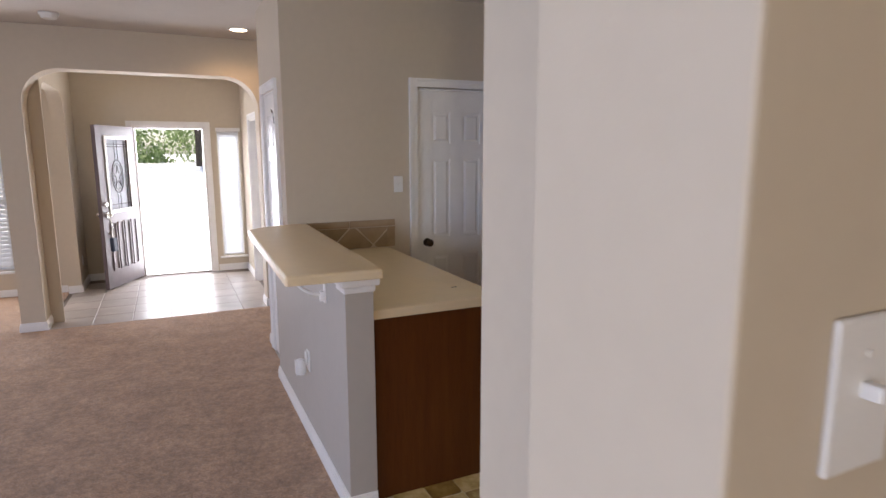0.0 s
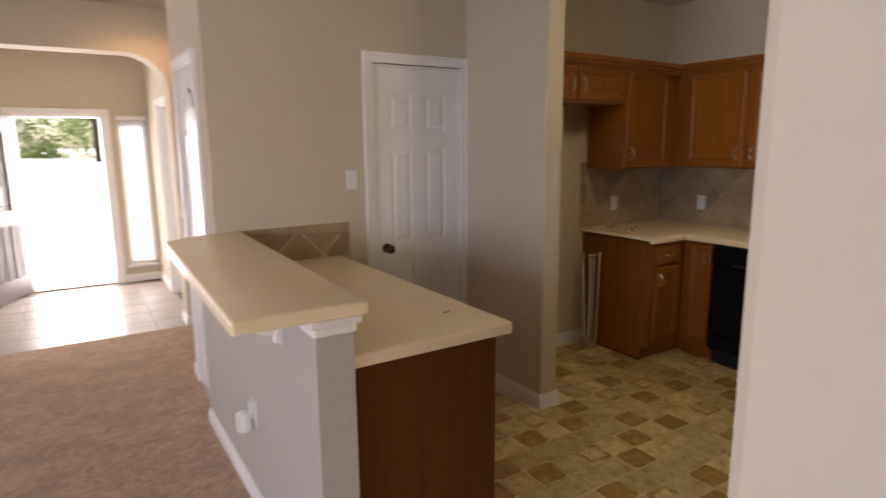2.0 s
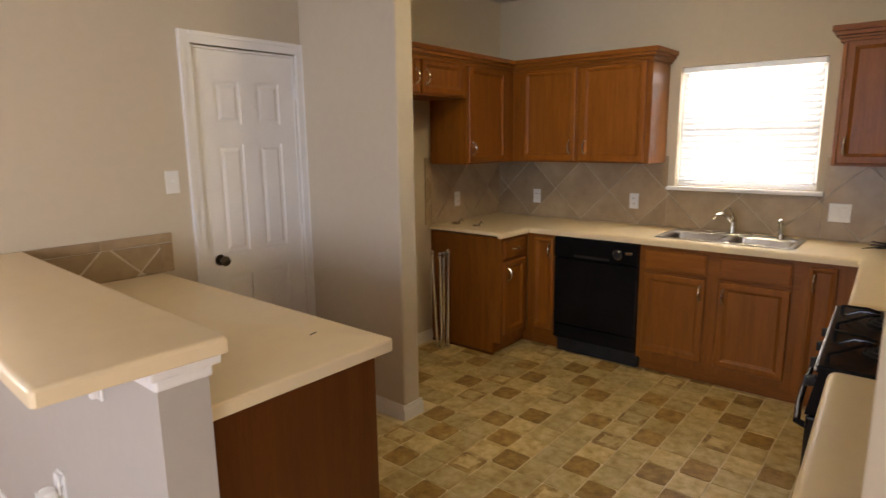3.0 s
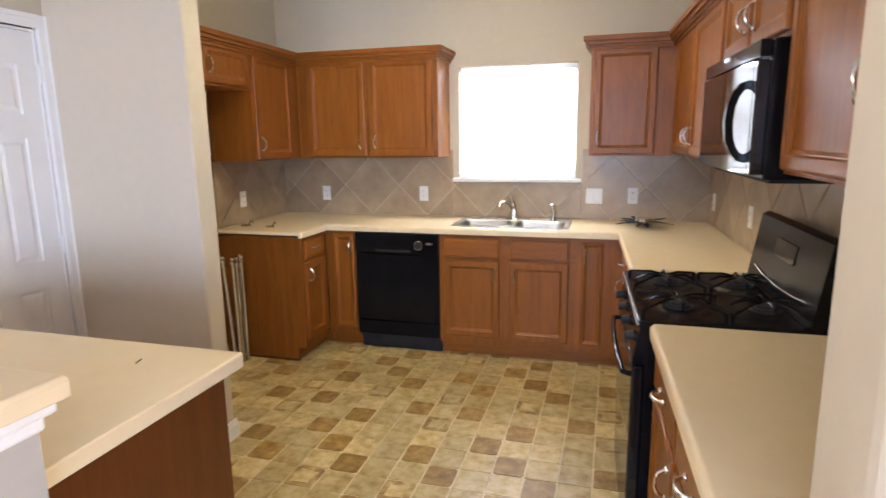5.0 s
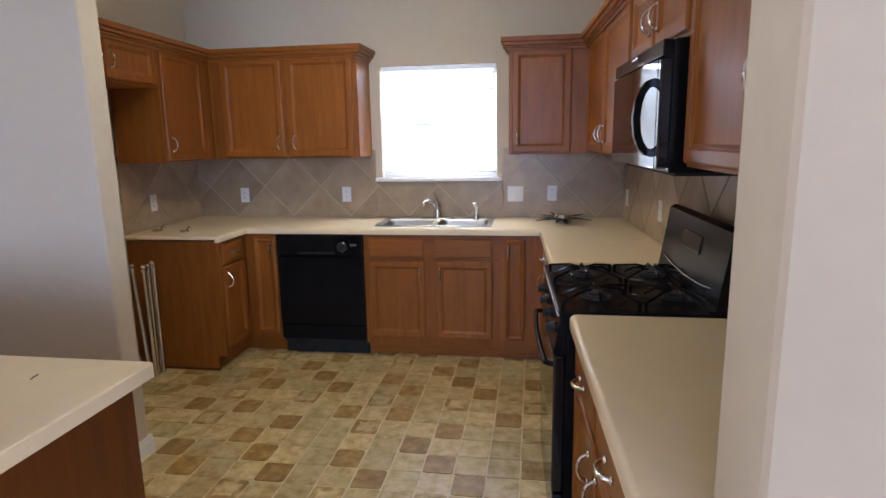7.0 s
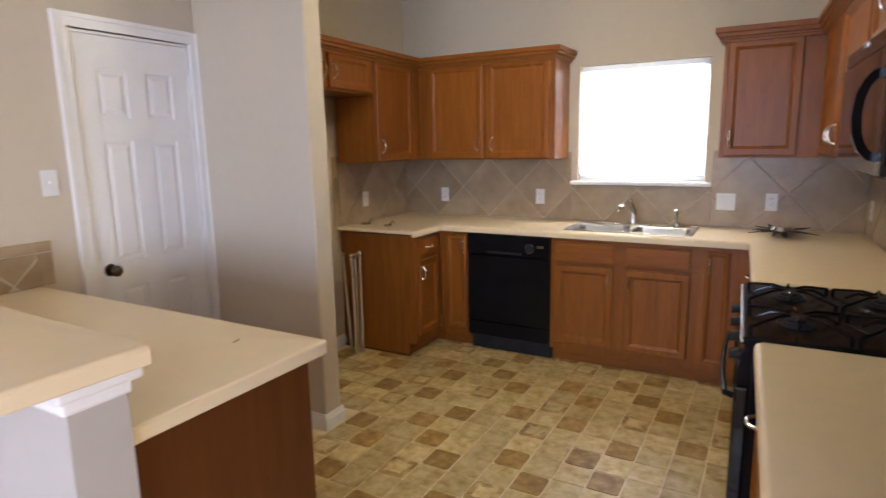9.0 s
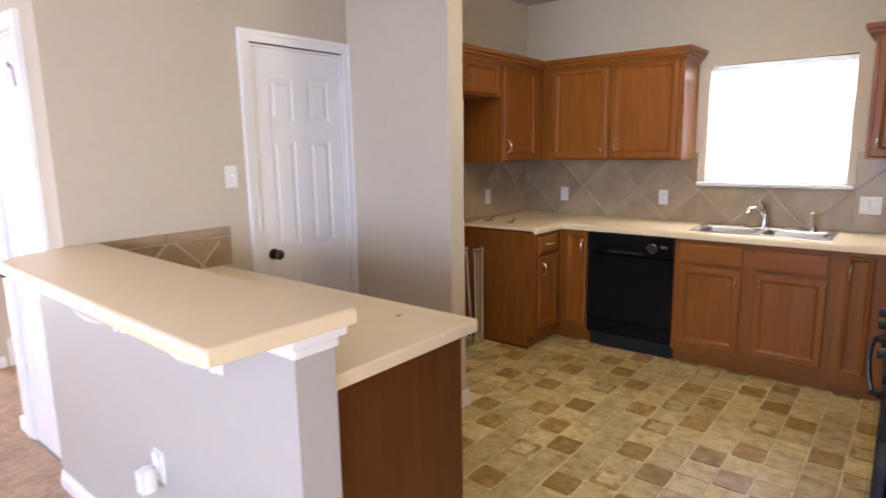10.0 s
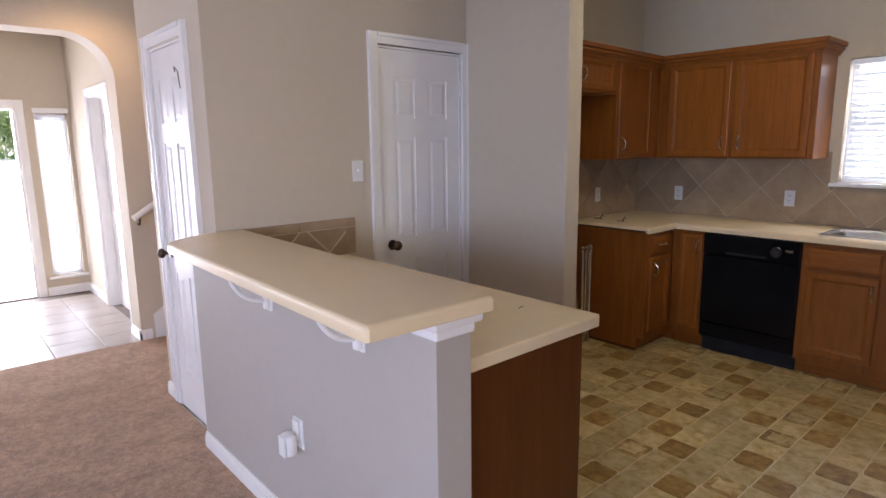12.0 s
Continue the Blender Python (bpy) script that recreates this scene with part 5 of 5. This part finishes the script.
tree(pose(1.4, 28.5, 0.9), 7.0, 4.8, 3, 14000, "leafy green shade tree in the front yard")
tree(pose(-3.9, 31.0, 0.9), 8.0, 4.6, 5, 9000, "tall leafy green tree across the drive")
verts, faces, rnd = [], [], random.Random(21)
clumps = [(rnd.uniform(-14, 12), rnd.uniform(36, 43), rnd.uniform(0.2, 8.5), rnd.uniform(0.7, 1.7)) for _ in range(170)]
for _ in range(42000):
    cx, cy, cz, cr0 = rnd.choice(clumps)
    p = Vector((cx + rnd.gauss(0, cr0 * 0.5), cy + rnd.gauss(0, cr0 * 0.5), max(1.05, 1.0 + cz + rnd.gauss(0, cr0 * 0.45))))
    q = Euler((rnd.uniform(0, 6), rnd.uniform(0, 6), rnd.uniform(0, 6))).to_matrix()
    s = rnd.uniform(0.08, 0.2)
    n = len(verts)
    for u, v in ((-s, 0), (0, -s * 0.5), (s, 0), (0, s * 0.5)):
        verts.append(p + q @ Vector((u, v, 0)))
    faces.append((n, n + 1, n + 2, n + 3))
me = bpy.data.meshes.new("far_woods")
me.from_pydata(verts, [], faces)
me.materials.append(LEAF)
tagged(new("far_woods", me), "bright green sunlit foliage beyond the street", "trees", "", "stuff")
tree(pose(6.5, 34.0, 0.9), 8.0, 4.6, 9, 7000, "leafy green tree at the street")


# ---- floor pieces ----
def floor_tile(name, parent, me, x, y, z):
    ob = new(name, me)
    ob.parent = parent
    ob.location = (x, y, z)
    return ob


def worn_tile_mesh(w, d, material, gap, thick, corner, seed, centre=None):
    """A printed tile with rounded, uneven edges; with a centre material, a darker frame round a paler middle."""
    rnd = random.Random(seed)
    g, x1, y1 = gap / 2, w - gap / 2, d - gap / 2
    o = rounded_outline([(g, g), (x1, g), (x1, y1), (g, y1)], [corner] * 4, 3)
    o = [(x + rnd.uniform(0, 0.004) * (1 if x < w / 2 else -1), y + rnd.uniform(0, 0.004) * (1 if y < d / 2 else -1)) for x, y in o]
    bm = bmesh.new()
    n = len(o)
    lo = [bm.verts.new((x, y, 0)) for x, y in o]
    hi = [bm.verts.new((x, y, thick)) for x, y in o]
    for i in range(n):
        bm.faces.new((lo[i], lo[(i + 1) % n], hi[(i + 1) % n], hi[i]))
    if centre is None:
        bm.faces.new(hi)
        return finish(bm, "tile", material)
    mid = []
    for x, y in o:
        k = rnd.uniform(0.50, 0.80)
        mid.append(bm.verts.new((w / 2 + (x - w / 2) * k, d / 2 + (y - d / 2) * k, thick)))
    for i in range(n):
        bm.faces.new((hi[i], hi[(i + 1) % n], mid[(i + 1) % n], mid[i]))
    bm.faces.new(mid)
    me = finish(bm, "tile", material)
    me.materials.append(centre)
    me.polygons[len(me.polygons) - 1].material_index = 1
    return me


def tile_mesh(w, d, material, gap, thick=0.006, ch=0.002):
    bm = bmesh.new()
    x0, y0, x1, y1 = gap / 2, gap / 2, w - gap / 2, d - gap / 2
    rings = []
    for i, z in ((0, 0.0), (0, thick - ch), (ch, thick)):
        rings.append([bm.verts.new(p) for p in ((x0 + i, y0 + i, z), (x1 - i, y0 + i, z), (x1 - i, y1 - i, z), (x0 + i, y1 - i, z))])
    for a, b in zip(rings, rings[1:]):
        for i in range(4):
            bm.faces.new((a[i], a[(i + 1) % 4], b[(i + 1) % 4], b[i]))
    bm.faces.new(rings[2])
    return finish(bm, "tile", material)


entry_floor = setting("floor_entry", boxes((-1.03, 6.26, -0.005, 1.13, 8.50, 0.001)), GROUT_DARK, "beige glossy porcelain tile floor in the entry", "floor")
ep = 0.335
me_e = tile_mesh(ep, ep, ENTRY_TILE, 0.005)
for i in range(6):
    for j in range(6):
        floor_tile("tile", entry_floor, me_e, -0.99 + i * ep, 6.27 + j * ep, 0.001)

kitchen_floor = setting("floor_kitchen", boxes((0.76, 0.59, -0.005, 4.45, 4.10, 0.0005)), GROUT_FLOOR, "cream and brown patterned vinyl tile floor", "floor")
PX, PY, TX, TY = 0.1572, 0.1489, -0.0246, 0.1708
DARK = {(4, 2), (3, 1), (1, 1), (5, 0), (4, 5), (0, 5), (3, 4), (1, 3)}
MOTTLED = {(0, 2), (2, 2), (2, 5)}
meshes = {"l": [tile_mesh(PX, PY, VINYL_LIGHT, 0.0055, 0.0035, 0.0012)] * 4,
          "m": [worn_tile_mesh(PX, PY, VINYL_MID, 0.006, 0.0035, 0.014, k, VINYL_LIGHT) for k in range(4)],
          "d": [worn_tile_mesh(PX, PY, VINYL_DARK, 0.006, 0.0035, 0.018, 10 + k) for k in range(4)]}
count = 0
rest = {k: bmesh.new() for k in "lmd"}
for j in range(3, 27):
    for i in range(4, 29):
        x, y = TX + i * PX, TY + j * PY
        if x + PX > 4.10 or y + PY > 4.10 or x < 0.77 or y < 0.80:
            continue
        if (x < 1.37 and y > 2.50) or (y < 1.15 and x > 0.55) or (x > 3.53 and y > 3.55) or (2.38 < x + PX and x < 2.52 and y + PY > 3.32):
            continue
        kind = "d" if (i % 6, j % 6) in DARK else "m" if (i % 6, j % 6) in MOTTLED else "l"
        if count < 300:
            floor_tile("tile", kitchen_floor, meshes[kind][(i * 7 + j * 3) % 4], x, y, 0.0005)
            count += 1
        else:
            box(rest[kind], x + 0.002, y + 0.002, 0.0005, x + PX - 0.002, y + PY - 0.002, 0.004)
for k, bm in rest.items():
    if len(bm.verts):
        tagged(part("far_tiles", bm, {"l": VINYL_LIGHT, "m": VINYL_MID, "d": VINYL_DARK}[k], kitchen_floor), kind="stuff")
    else:
        bm.free()
